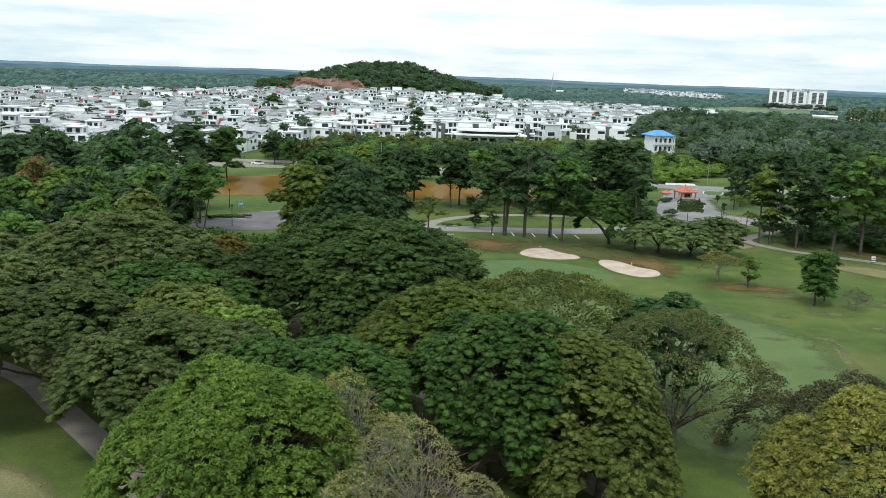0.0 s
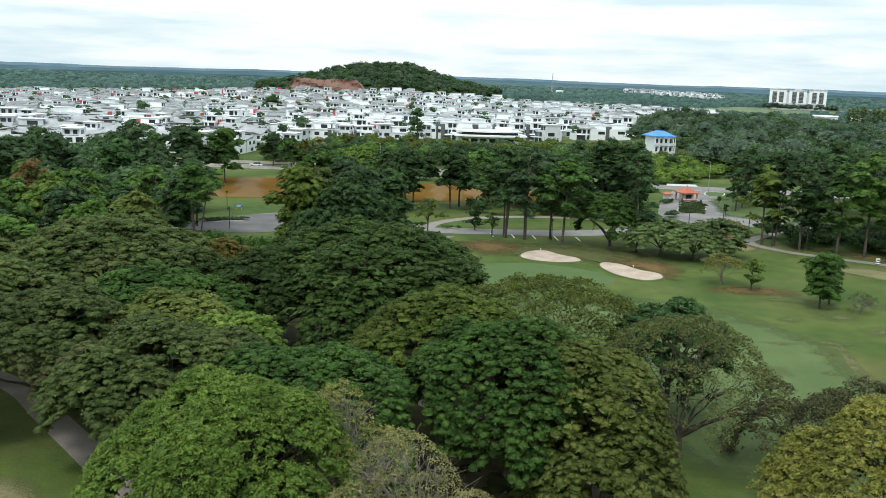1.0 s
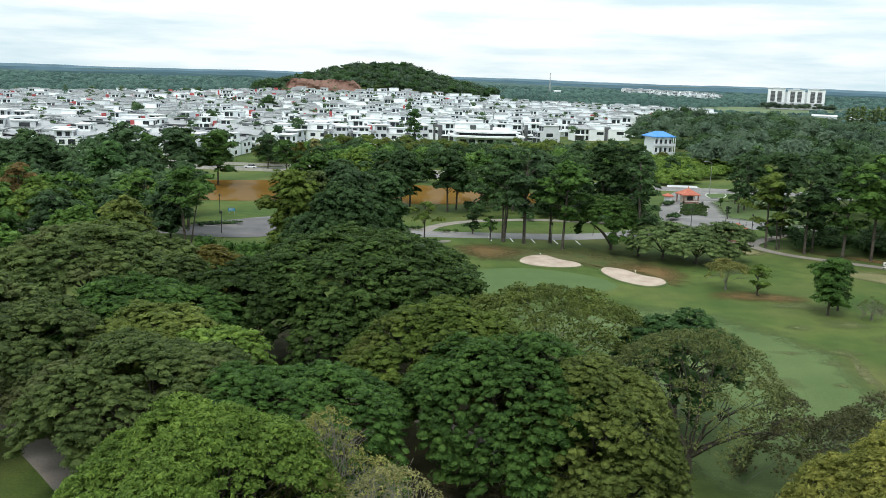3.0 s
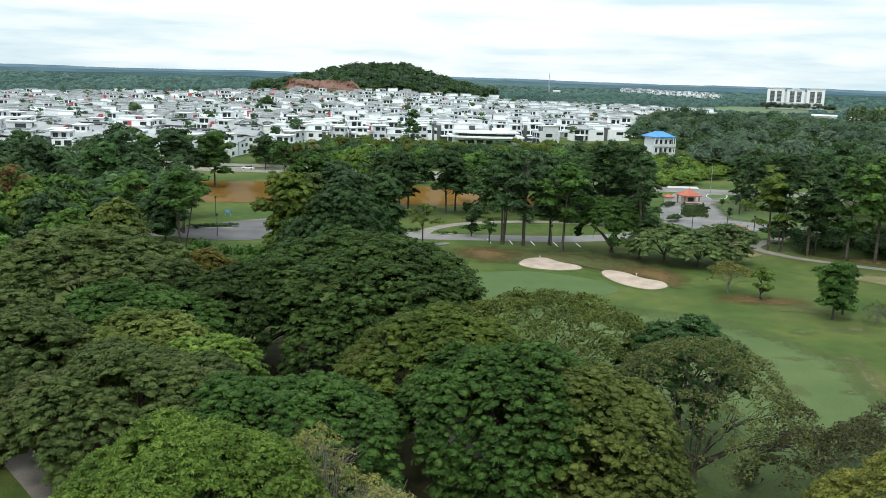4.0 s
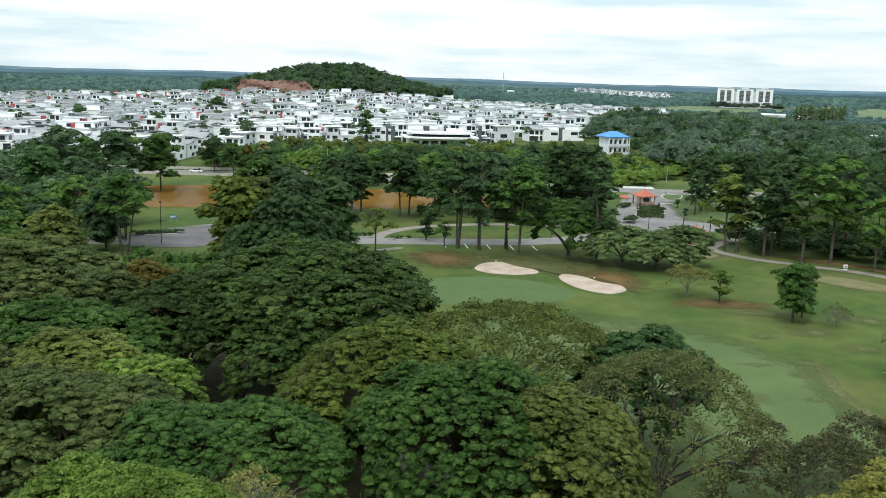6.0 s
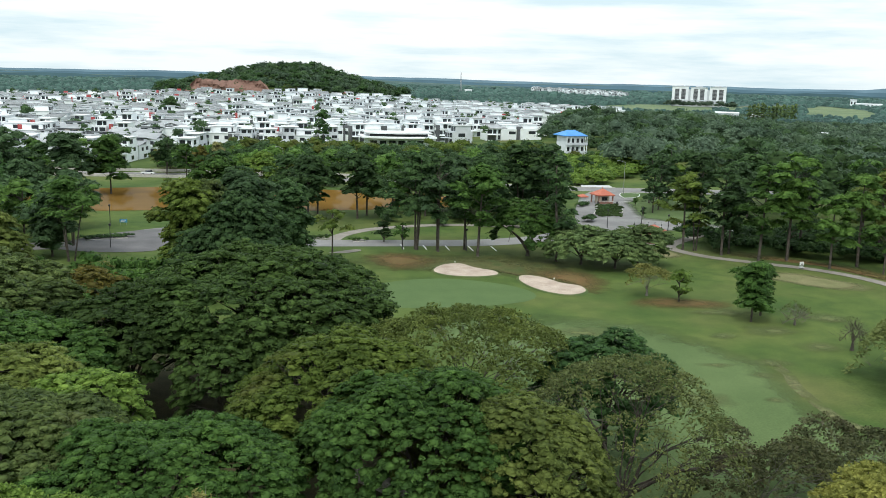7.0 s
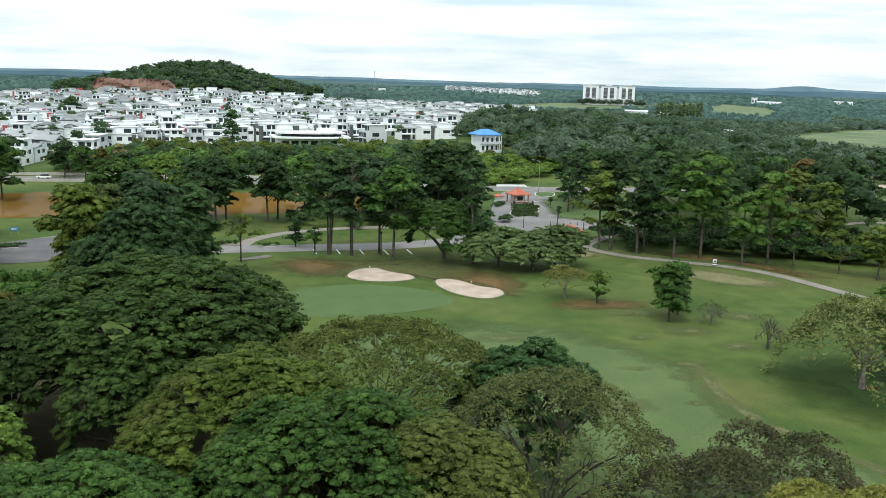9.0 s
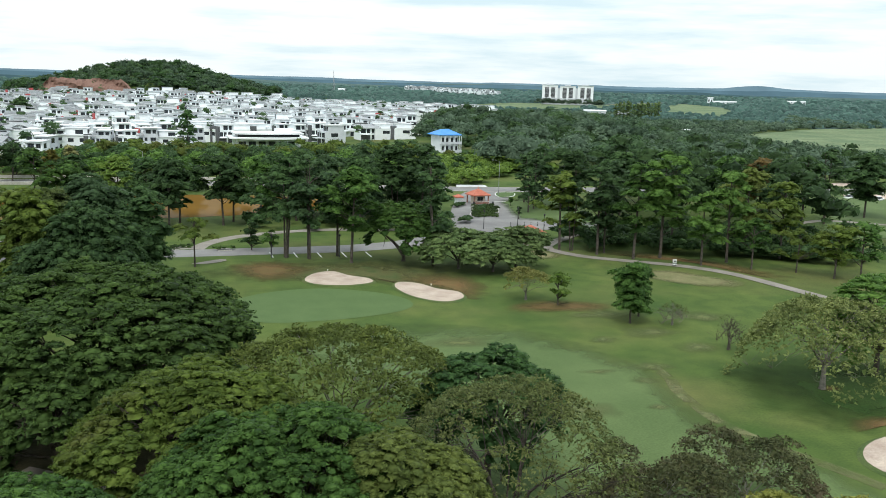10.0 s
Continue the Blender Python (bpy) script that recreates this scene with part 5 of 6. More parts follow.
def plain_house(style, x, y, z, turn):
    """A dwelling of the back rows: its main volumes, roofs and windows."""
    root = thing("house", x, y, z, turn, HOUSE_WORDS[style], "house", "houses of the estate")
    root.matrix_world = pose(x, y, z, 0, 0, turn) @ Matrix.Diagonal((1.0, 0.95, 0.84, 1) if style in LOW else (0.8, 0.95, 0.9, 1))
    wall = {"grey": PALEGREY, "brick": CREAM}.get(style, WHITE)
    part("body", boxes((-5.3, 5.3, -6, 6, -1, 6.6)), root, wall)
    part("porch", boxes((-5.0, 0.4, -9.1, -6, 2.9, 3.2)), root, wall)
    if style in LOW:
        if style == "gable":
            part("roof", gable_roof(-5.3, 5.3, -6, 6, 6.8, 2.2, 0.7), root, ROOFGREY)
        else:
            part("roof", slope_roof(-5.9, 5.9, -7.6, 0.6, 6.4, 8.2), root, ROOFGREY)
            part("back_roof", slope_roof(-5.9, 1.5, 0.3, 6.8, 8.9, 7.6), root, ROOFGREY)
            part("clerestory", boxes((-5.3, 1.2, 0.7, 4.5, 6.6, 8.4)), root, wall)
        part("feature_wall", boxes((5.3, 5.6, -6.6, 2.0, -0.5, 8.6)), root, wall)
    else:
        part("upper_storey", boxes((-1.5, 5.3, -4.2, 5, 6.6, 9.7)), root, wall)
        part("roof", boxes((-2.0, 5.8, -5.6, 5.5, 9.7, 9.98)), root, ROOFLIGHT)
        part("window", boxes((-0.8, 2.1, -4.26, -4.2, 6.9, 9.3)), root, GLASS)
        part("window", boxes((2.9, 4.8, -4.26, -4.2, 7.0, 9.2)), root, GLASS)
        part("parapet", boxes((-5.3, -1.55, -6.1, -5.95, 6.6, 7.3), (-5.4, -5.25, -5.95, 5.9, 6.6, 7.3)), root, wall)
    for x0, x1 in ((-4.8, -2.2), (-1.6, 0.2), (1.2, 4.8)):
        part("window", boxes((x0, x1, -6.06, -6, 3.6, 5.9)), root, GLASS)
    # flat dark sheet on the wall paints the shade inside the carport
    part("opening", boxes((-4.7, 0.1, -6.05, -6, 0.0, 2.7)), root, DARKGREY)
    part("opening", boxes((1.2, 4.8, -6.05, -6, 0.2, 2.7)), root, GLASS)
    for s in (-1, 1):
        part("window", boxes((s * 5.3 - 0.06, s * 5.3 + 0.06, -2.5, 1.5, 3.8, 5.7)), root, GLASS)
    if style in ("red", "twin", "stack"):
        part("feature_wall", boxes((-5.5, -4.5, -6.4, -3.0, -0.5, 9.0)), root, REDPAINT if style == "red" else DARKGREY)
    return root


def house(style, x, y, z, turn):
    """One dwelling of the estate, 11 m wide; its front looks to -y."""
    root = thing("house", x, y, z, turn, HOUSE_WORDS[style], "house", "houses of the estate")
    root.matrix_world = pose(x, y, z, 0, 0, turn) @ Matrix.Diagonal((1.0, 0.95, 0.84, 1) if style in LOW else (0.8, 0.95, 0.9, 1))
    wall = {"grey": PALEGREY, "brick": CREAM}.get(style, WHITE)
    tall = style in ("cube", "red", "grey")
    if style == "stack":
        part("body", boxes((-5.3, 5.3, -5.4, 6, -1.0, 3.3)), root, wall)
        part("middle_storey", boxes((-4.4, 5.6, -6.8, 5.4, 3.6, 6.6)), root, wall)
        part("band", boxes((-4.2, 5.2, -5.2, 5.2, 3.3, 3.6), (-5.0, 2.4, -4.0, 5.0, 6.6, 6.85)), root, DARKGREY)
        part("upper_storey", boxes((-5.4, 2.6, -4.9, 5.2, 6.85, 9.7)), root, PALEGREY)
        part("roof", boxes((-5.9, 3.1, -6.0, 5.8, 9.7, 9.95), bevel=0.03), root, ROOFLIGHT)
        window(root, -1.6, 4.1, 2.6, 1.9, -6.8)
        window(root, 2.9, 3.9, 3.4, 2.3, -6.8)
        window(root, -3.2, 7.3, 2.4, 1.9, -4.9)
        window(root, 0.6, 7.3, 2.0, 1.9, -4.9)
        window(root, 1.5, 0.2, 5.0, 2.5, -5.4)
        for s in (-1, 1):
            part("window", boxes((0.6 + s * 5.0 - 0.06, 0.6 + s * 5.0 + 0.06, -3.5, 0.5, 4.0, 5.9)), root, GLASS)
            part("window", boxes((-1.4 + s * 4.0 - 0.06, -1.4 + s * 4.0 + 0.06, -2.6, 1.8, 7.2, 9.0)), root, GLASS)
        part("terrace_rail", boxes((2.7, 5.5, -6.7, -6.6, 6.6, 7.5), (5.4, 5.5, -6.6, 5.2, 6.6, 7.5)), root, WHITE)
        part("door", boxes((-3.6, -2.5, -5.46, -5.4, -0.5, 2.1)), root, DARKGREY, "dark front door")
        return root
    if style == "twin":
        part("body", boxes((-5.5, -0.9, -6, 6, -1.0, 9.2), (0.9, 5.5, -6, 6, -1.0, 9.2)), root, wall)
        part("stair_tower", boxes((-0.9, 0.9, -5.2, 6.2, -1.0, 10.4)), root, DARKGREY)
        for s in (-1, 1):
            part("roof", boxes((s * 3.2 - 2.7, s * 3.2 + 2.7, -7.0, 6.5, 9.2, 9.5), bevel=0.03), root, ROOFLIGHT)
            for z0 in (0.3, 3.5, 6.6):
                window(root, s * 3.2, z0, 3.2, 2.0, -6)
            for z0 in (3.1, 6.2):
                part("balcony", boxes((s * 3.2 - 2.2, s * 3.2 + 2.2, -7.3, -6, z0, z0 + 0.2), (s * 3.2 - 2.2, s * 3.2 + 2.2, -7.3, -7.18, z0 + 0.2, z0 + 1.1)), root, wall)
            side = part("window", boxes((s * 5.5 - 0.06, s * 5.5 + 0.06, -2.6, -0.6, 4.0, 5.8)), root, DARKGREY)
            part("pane", boxes((s * 5.5 - 0.075, s * 5.5 + 0.075, -2.45, -0.75, 4.15, 5.65)), side, GLASS)
        return root
    part("body", boxes((-5.3, 5.3, -6, 6, -1.0, 6.6)), root, wall)
    part("porch", boxes((-5.0, 0.4, -9.2, -6, 2.9, 3.2), (-4.9, -4.6, -9.1, -8.8, -0.5, 2.9), (0.0, 0.3, -9.1, -8.8, -0.5, 2.9)), root, wall)
    if tall:
        part("upper_storey", boxes((-1.6, 5.3, -4.2, 5, 6.6, 9.7)), root, wall)
        part("upper_roof", boxes((-2.1, 5.8, -5.2, 5.5, 9.7, 9.98), bevel=0.03), root, ROOFLIGHT)
        part("roof", boxes((-5.7, -1.65, -6.6, 6.4, 6.6, 6.88), bevel=0.03), root, ROOFGREY if style == "grey" else ROOFLIGHT)
        part("balcony", boxes((-1.4, 5.5, -7.4, -6, 3.3, 3.5), (-1.4, 5.5, -7.4, -7.25, 3.5, 4.4), (-1.4, -1.25, -7.25, -6, 3.5, 4.4), (5.35, 5.5, -7.25, -6, 3.5, 4.4)), root, wall)
        part("balcony", boxes((-1.4, 5.3, -5.98, -5.85, 6.6, 7.5)), root, wall)
        window(root, 0.6, 7.0, 2.6, 2.1, -4.2)
        window(root, 3.7, 7.2, 1.8, 1.8, -4.2)
        part("window", boxes((5.24, 5.36, -2.4, 0.8, 7.2, 9.0)), root, GLASS)
        part("window", boxes((-1.66, -1.54, -2.4, 0.8, 7.2, 9.0)), root, GLASS)
    elif style == "gable":
        part("roof", gable_roof(-5.3, 5.3, -6, 6, 6.8, 2.2, 0.7), root, ROOFGREY)
        part("gable_wall", gable_roof(-5.3, 5.3, -6, 6, 6.55, 2.15, -0.05, 0.9), root, wall)
        part("balcony", boxes((0.8, 5.1, -7.2, -6, 3.3, 3.5), (0.8, 5.1, -7.2, -7.05, 3.5, 4.4)), root, wall)
    else:
        part("roof", slope_roof(-5.9, 5.9, -7.6, 1.4, 6.4, 8.1), root, ROOFGREY)
        part("back_roof", slope_roof(-5.9, 5.9, 0.8, 6.9, 9.7, 8.5), root, ROOFGREY)
        part("clerestory", boxes((-5.3, 5.3, 1.5, 6.0, 6.6, 8.5), (-5.3, 5.3, 1.5, 3.0, 8.5, 9.1)), root, wall)
        part("balcony", boxes((0.8, 5.1, -7.2, -6, 3.3, 3.5), (0.8, 5.1, -7.2, -7.05, 3.5, 4.4)), root, wall)
        window(root, -3.0, 8.2, 3.2, 0.8, 1.5)
        window(root, 2.6, 8.2, 3.6, 0.8, 1.5)
    window(root, -3.5, 3.9, 2.2, 1.9, -6)
    window(root, -0.8, 3.9, 1.5, 1.9, -6)
    window(root, 3.0, 3.7, 3.0, 2.1, -6)
    window(root, 2.9, 0.2, 3.4, 2.3, -6)
    part("door", boxes((-0.9, 0.1, -6.06, -6, -0.5, 2.1)), root, DARKGREY, "dark front door")
    accent = {"red": REDPAINT, "brick": BRICKRED, "cube": DARKGREY, "lean": DARKGREY, "grey": WHITE}.get(style)
    if accent:
        top = 9.4 if style == "red" else 7.4 if style != "brick" else 6.9
        part("feature_wall", boxes((-5.5, -4.5, -6.4, -3.0, -0.5, top)) if style != "brick" else boxes((0.6, 5.42, -6.12, 6.1, 3.4, top)), root, accent)
    for s in (-1, 1):
        for y0, z0, w in ((-3.2, 3.9, 1.9), (1.2, 3.9, 2.4), (-1.2, 0.6, 2.6)):
            side = part("window", boxes((s * 5.3 - 0.06, s * 5.3 + 0.06, y0, y0 + w, z0, z0 + 1.7)), root, DARKGREY)
            part("pane", boxes((s * 5.3 - 0.075, s * 5.3 + 0.075, y0 + 0.15, y0 + w - 0.15, z0 + 0.15, z0 + 1.55)), side, GLASS)
    return root


masters, near_left, stuff_rows = {}, 138, []
_plots = []
for _row in range(-2, 28):
    _back = _row % 2
    _y0 = 398 + (_row // 2) * 36 + _back * 14
    for _col in range(-52, 34):
        _x = _col * (11.8 if _col < -6 else 9.4) + (14.4 if _col < -6 else 0) + rng.uniform(-1.0, 1.0) + (_row // 2) * 3.1
        if (_col + 2 * (_row // 2)) % 9 == 0 or rng.uniform() < 0.05:
            continue
        _y = _y0 + rng.uniform(-3, 3) + 0.10 * _x + 6 * math.sin(_x / 70.0 + _row // 2) + (34 if _x > -60 else 0)
        if houses_at(np.array([_x]), np.array([_y]))[0] and not (-4 < _x < 48 and _y < 462):
            _plots.append((_y, _x, _back))
_plots.sort()
for _i, (_y, _x, _back) in enumerate(_plots):
    _r = rng.uniform()
    if _x < -70:
        _style = "lean" if _r < 0.4 else "gable" if _r < 0.58 else "cube" if _r < 0.68 else "brick" if _r < 0.72 else "red" if _r < 0.8 else "stack" if _r < 0.88 else "twin" if _r < 0.94 else "grey"
    else:
        _style = "cube" if _r < 0.32 else "stack" if _r < 0.52 else "twin" if _r < 0.68 else "red" if _r < 0.77 else "grey" if _r < 0.84 else "lean"
    _z = float(lie(_x, _y)) + rng.uniform(-0.3, 0.6)
    _turn = (0 if _r * 7 % 1 < 0.8 or not _back else 180) + 12 * math.sin(_x / 45.0 + _y / 60.0) + rng.uniform(-4, 4) + (12 if _x > 0 else 4) + (90 if _r * 13 % 1 > 0.66 else 0)
    if near_left <= _i < near_left + 156:
        _key = "plain " + _style
        if _key in masters:
            copy_thing(masters[_key], pose(_x, _y, _z, 0, 0, _turn)).scale.z *= rng.uniform(0.88, 1.12)
        else:
            masters[_key] = plain_house(_style, _x, _y, _z, _turn)
    elif _i < near_left:
        if _style in masters:
            copy_thing(masters[_style], pose(_x, _y, _z, 0, 0, _turn)).scale.z *= rng.uniform(0.88, 1.12)
        else:
            masters[_style] = house(_style, _x, _y, _z, _turn)
    else:
        stuff_rows.append((_x, _y, _z, _turn, _style))


def box_array(rows):
    """Plain boxes: centre x, y, z, half sizes, turn; as one set of arrays."""
    c = np.array([(-1, -1, -1), (1, -1, -1), (1, 1, -1), (-1, 1, -1), (-1, -1, 1), (1, -1, 1), (1, 1, 1), (-1, 1, 1)], float)
    q = np.array([(0, 3, 2, 1), (4, 5, 6, 7), (0, 1, 5, 4), (1, 2, 6, 5), (2, 3, 7, 6), (3, 0, 4, 7)])
    rows = np.asarray(rows, float)
    v = c[None] * rows[:, None, 3:6]
    co, si = np.cos(rows[:, 6])[:, None], np.sin(rows[:, 6])[:, None]
    v = np.stack([v[..., 0] * co - v[..., 1] * si, v[..., 0] * si + v[..., 1] * co, v[..., 2]], 2) + rows[:, None, :3]
    return v.reshape(-1, 3), (q[None] + 8 * np.arange(len(rows))[:, None, None]).reshape(-1, 4)


def house_mass(rows, name, label):
    """Far rows of houses in one piece of each colour: walls, roofs, windows, feature walls."""
    root = thing(name, 0, 0, 0, 0, label, "houses", kind="stuff")
    sets = {"walls": [], "roofs": [], "windows": [], "feature_walls": []}
    for x, y, z, turn, style in rows:
        t, tall = radians(turn), rng.uniform(0.76, 1.06)
        co, si = math.cos(t), math.sin(t)

        def put(kind, px, py, pz, hx, hy, hz):
            px, py, pz, hx, hy, hz = px * 0.86, py * 0.95, pz * tall, hx * 0.86, hy * 0.95, hz * tall
            sets[kind].append((x + px * co - py * si, y + px * si + py * co, z + pz, hx, hy, hz, t))

        put("walls", 0, 0, 2.8, 5.3, 6, 3.8)
        put("walls", -2.3, -7.6, 3.05, 2.7, 1.5, 0.15)
        if style in ("cube", "red", "grey", "stack", "twin"):
            put("walls", 1.9, 0.4, 8.1, 3.4, 4.6, 1.6)
            put("walls", -3.7, 0, 6.75, 2.0, 6.4, 0.14)
            put("walls", 2.0, -7.3, 3.9, 3.4, 0.1, 0.5)
            put("windows", 0.6, -4.22, 8.0, 1.3, 0.05, 1.0)
            put("windows", 3.7, -4.22, 8.0, 0.9, 0.05, 0.9)
            put("roofs", 1.9, 0.3, 9.85, 3.8, 5.2, 0.13)
        else:
            for step in range(4):
                put("roofs", 0, -6.4 + 1.9 * step, 6.75 + 0.42 * step, 5.9, 1.0, 0.22)
            put("roofs", 0, 4.0, 8.75, 5.9, 2.8, 0.16)
            put("walls", 0, 3.6, 7.6, 5.3, 2.0, 1.0)
        for px, w in ((-3.5, 1.3), (-0.7, 0.9), (3.0, 1.8)):
            put("windows", px, -6.02, 4.75, w, 0.05, 1.1)
        put("windows", 2.9, -6.02, 1.4, 1.9, 0.05, 1.2)
        if style in ("red", "brick"):
            put("feature_walls", -4.9, -4.7, 4.2, 0.6, 1.8, 5.0)
    for kind, mat in (("walls", WHITE), ("roofs", ROOFGREY), ("windows", GLASS), ("feature_walls", REDPAINT)):
        if sets[kind]:
            tagged(part(kind, np_mesh(kind, *box_array(sets[kind]), mat), root), kind="stuff")
    return root


house_mass(stuff_rows, "far_houses", "dense rows of white houses with grey roofs")
_town = []
for _k in range(150):
    _s = rng.uniform(0, 1)
    _far = 2350 - 560 * _s + rng.uniform(-40, 40)
    _u = 0.215 + 0.092 * _s + rng.uniform(-0.012, 0.012)
    _town.append((_far * _u, _far, float(lie(_far * _u, _far)) + 5.5, rng.uniform(-30, 30), "cube" if rng.uniform() < 0.5 else "lean"))
house_mass(_town, "distant_town", "pale rows of distant houses among woodland")


# ---- buildings beyond the course ----
def hip_roof(w, d, z, rise, over=0.6, ridge=0.35):
    bm = bmesh.new()
    x, y = w / 2 + over, d / 2 + over
    lo = [bm.verts.new(p) for p in ((-x, -y, z), (x, -y, z), (x, y, z), (-x, y, z))]
    un = [bm.verts.new(p) for p in ((-x, -y, z - 0.25), (x, -y, z - 0.25), (x, y, z - 0.25), (-x, y, z - 0.25))]
    up = [bm.verts.new(p) for p in ((-x * ridge, 0, z + rise), (x * ridge, 0, z + rise))]
    bm.faces.new((lo[0], lo[1], up[1], up[0]))
    bm.faces.new((lo[1], lo[2], up[1]))
    bm.faces.new((lo[2], lo[3], up[0], up[1]))
    bm.faces.new((lo[3], lo[0], up[0]))
    for i in range(4):
        bm.faces.new((lo[i], un[i], un[(i + 1) % 4], lo[(i + 1) % 4]))
    bm.faces.new(un)
    bmesh.ops.recalc_face_normals(bm, faces=bm.faces)
    return bm


def column(x, y, z0, z1, r=0.2):
    return tubes([[(x, y, z0, r * 1.3), (x, y, z0 + 0.25, r), (x, y, z1 - 0.25, r), (x, y, z1, r * 1.3)]], 8)


villa = thing("villa", 96, 384, 0, 14, "ornate white three-storey villa with a blue metal hip roof", "villa")
villa.scale = (0.86, 0.86, 0.94)
part("body", boxes((-5, 5, -5, 5, -0.5, 11.2)), villa, WHITE)
part("roof", hip_roof(11, 11, 11.7, 2.3, 0.9), villa, BLUEROOF, "bright blue metal hip roof")
part("cornice", boxes((-5.8, 5.8, -5.8, 5.8, 11.2, 11.45)), villa, WHITE)
for _z in (3.6, 7.4):
    part("balcony", boxes((-5.3, 6.4, -6.4, -5, _z, _z + 0.25), (-5.3, 6.4, -6.4, -6.28, _z + 0.3, _z + 1.2), (5.0, 6.4, -5, 5, _z, _z + 0.25), (6.28, 6.4, -6.28, 5, _z + 0.3, _z + 1.2)), villa, PALEGREY)
for _x in (-5, -2.6, 0, 2.6, 5):
    part("column", np_mesh("column", *column(_x, -6.1, -0.5, 11.2, 0.2), WHITE, True), villa)
for _y in (-6.1, -2, 2, 4.7):
    part("column", np_mesh("column", *column(6.1, _y, -0.5, 11.2, 0.2), WHITE, True), villa)
for _z in (0.6, 4.5, 8.3):
    for _x in (-3.8, -1.3, 1.3, 3.8):
        window(villa, _x, _z, 1.5, 2.1, -5)
    for _y in (-3.2, 0, 3.2):
        _w = part("window", boxes((5.0, 5.08, _y - 0.8, _y + 0.8, _z, _z + 2.1)), villa, DARKGREY)
        part("pane", boxes((5.0, 5.1, _y - 0.68, _y + 0.68, _z + 0.12, _z + 1.98)), _w, GLASS)

club = thing("clubhouse", 24, 437, 0, 6, "long white low building with stacked flat curved roofs", "building")
part("body", boxes((-15, 15, -5, 9, -0.5, 5.0)), club, WHITE)


def slab(w, d, z, thick, bulge):
    """A flat roof with a rounded front."""
    bm = bmesh.new()
    front = [(w * (i / 12 - 0.5), -d / 2 - bulge * math.sin(math.pi * i / 12)) for i in range(13)]
    outline = front + [(w / 2, d / 2), (-w / 2, d / 2)]
    lo = [bm.verts.new((x, y, z)) for x, y in outline]
    hi = [bm.verts.new((x, y, z + thick)) for x, y in outline]
    bm.faces.new(hi)
    bm.faces.new(lo[::-1])
    for i in range(len(lo)):
        j = (i + 1) % len(lo)
        bm.faces.new((lo[i], lo[j], hi[j], hi[i]))
    return bm


part("lower_roof", slab(36, 18, 5.0, 0.7, 4.0), club, WHITE, "white curved flat roof")
part("glass_band", slab(28, 13, 5.7, 1.3, 1.0), club, GLASS)
part("upper_roof", slab(32, 15, 7.0, 0.6, 3.0), club, ROOFLIGHT)
part("roof_box", boxes((4, 12, -1, 4, 7.6, 9.2)), club, WHITE)
for _x in (-12, -7.5, -3, 1.5, 6, 10.5):
    window(club, _x, 1.2, 3.2, 2.4, -5)

flats = thing("apartment_block", 536, 1326, 9, -22, "long white apartment block with dark window bands", "apartment block")
flats.scale = (0.84, 0.88, 0.66)
for _k in range(3):
    _x0 = -48 + _k * 33
    _wing = part("tower", boxes((_x0, _x0 + 29, -9, 9, -16, 33 - (_k == 1) * 2)), flats, WHITE)
    part("base_storeys", boxes((_x0 - 0.4, _x0 + 29.4, -9.4, 9.4, -16, 3.0)), _wing, PALEGREY, "grey lower storeys")
    part("roof", boxes((_x0 - 1, _x0 + 30, -10, 10, 33.004 - (_k == 1) * 2, 34.2 - (_k == 1) * 2), (_x0 + 8, _x0 + 20, -4, 6, 34.2 - (_k == 1) * 2, 36.4 - (_k == 1) * 2)), _wing, PALEGREY)
    for _b in (5.0, 16.5):
        for _s in range(1, 9):
            part("window", boxes((_x0 + _b, _x0 + _b + 7.5, -9.25, -9.0, 1.0 + 3.0 * _s, 3.7 + 3.0 * _s)), _wing, DARKGREY)
for _x in (-19, 14):
    part("link", boxes((_x, _x + 4, -6, 7, -16, 27)), flats, PALEGREY)

_u = rng.uniform(-52, 52, 60)
_v = rng.uniform(13, 30, 60)
woodland("grove", np.column_stack([536 + 0.927 * _u - 0.375 * _v, 1326 - 0.375 * _u - 0.927 * _v]), 10, 8, "haze", 50, 1.6, "trees tinted haze blue at the foot of the apartment block")

mast = thing("radio_mast", 224, 1790, float(lie(224, 1790)), 0, "thin steel lattice radio mast", "mast")
part("lattice", np_mesh("lattice", *tubes([[(-1.6 * a, -1.6 * b, -1, 0.35), (-0.4 * a, -0.4 * b, 44, 0.25)] for a, b in ((1, 1), (1, -1), (-1, 0))] + [[(1.5 - 0.025 * z, -1.5 + 0.025 * z, z, 0.15), (-1.5 + 0.025 * z, 0, z + 4, 0.15)] for z in range(2, 40, 5)], 5), STEEL), mast)


def shed(x, y, w, d, h, turn, label, roof=ROOFLIGHT):
    root = thing("shed", x, y, float(lie(x, y)), turn, label, "building")
    part("body", boxes((-w / 2, w / 2, -d / 2, d / 2, -1, h)), root, WHITE)
    part("roof", gable_roof(-w / 2, w / 2, -d / 2, d / 2, h + 0.3, 0.12 * d), root, roof)
    for k in range(max(2, int(w / 6))):
        xx = -w / 2 + (k + 0.5) * w / max(2, int(w / 6))
        part("window", boxes((xx - 1.1, xx + 1.1, -d / 2 - 0.08, -d / 2, h * 0.45, h * 0.8)), root, GLASS)
    return root


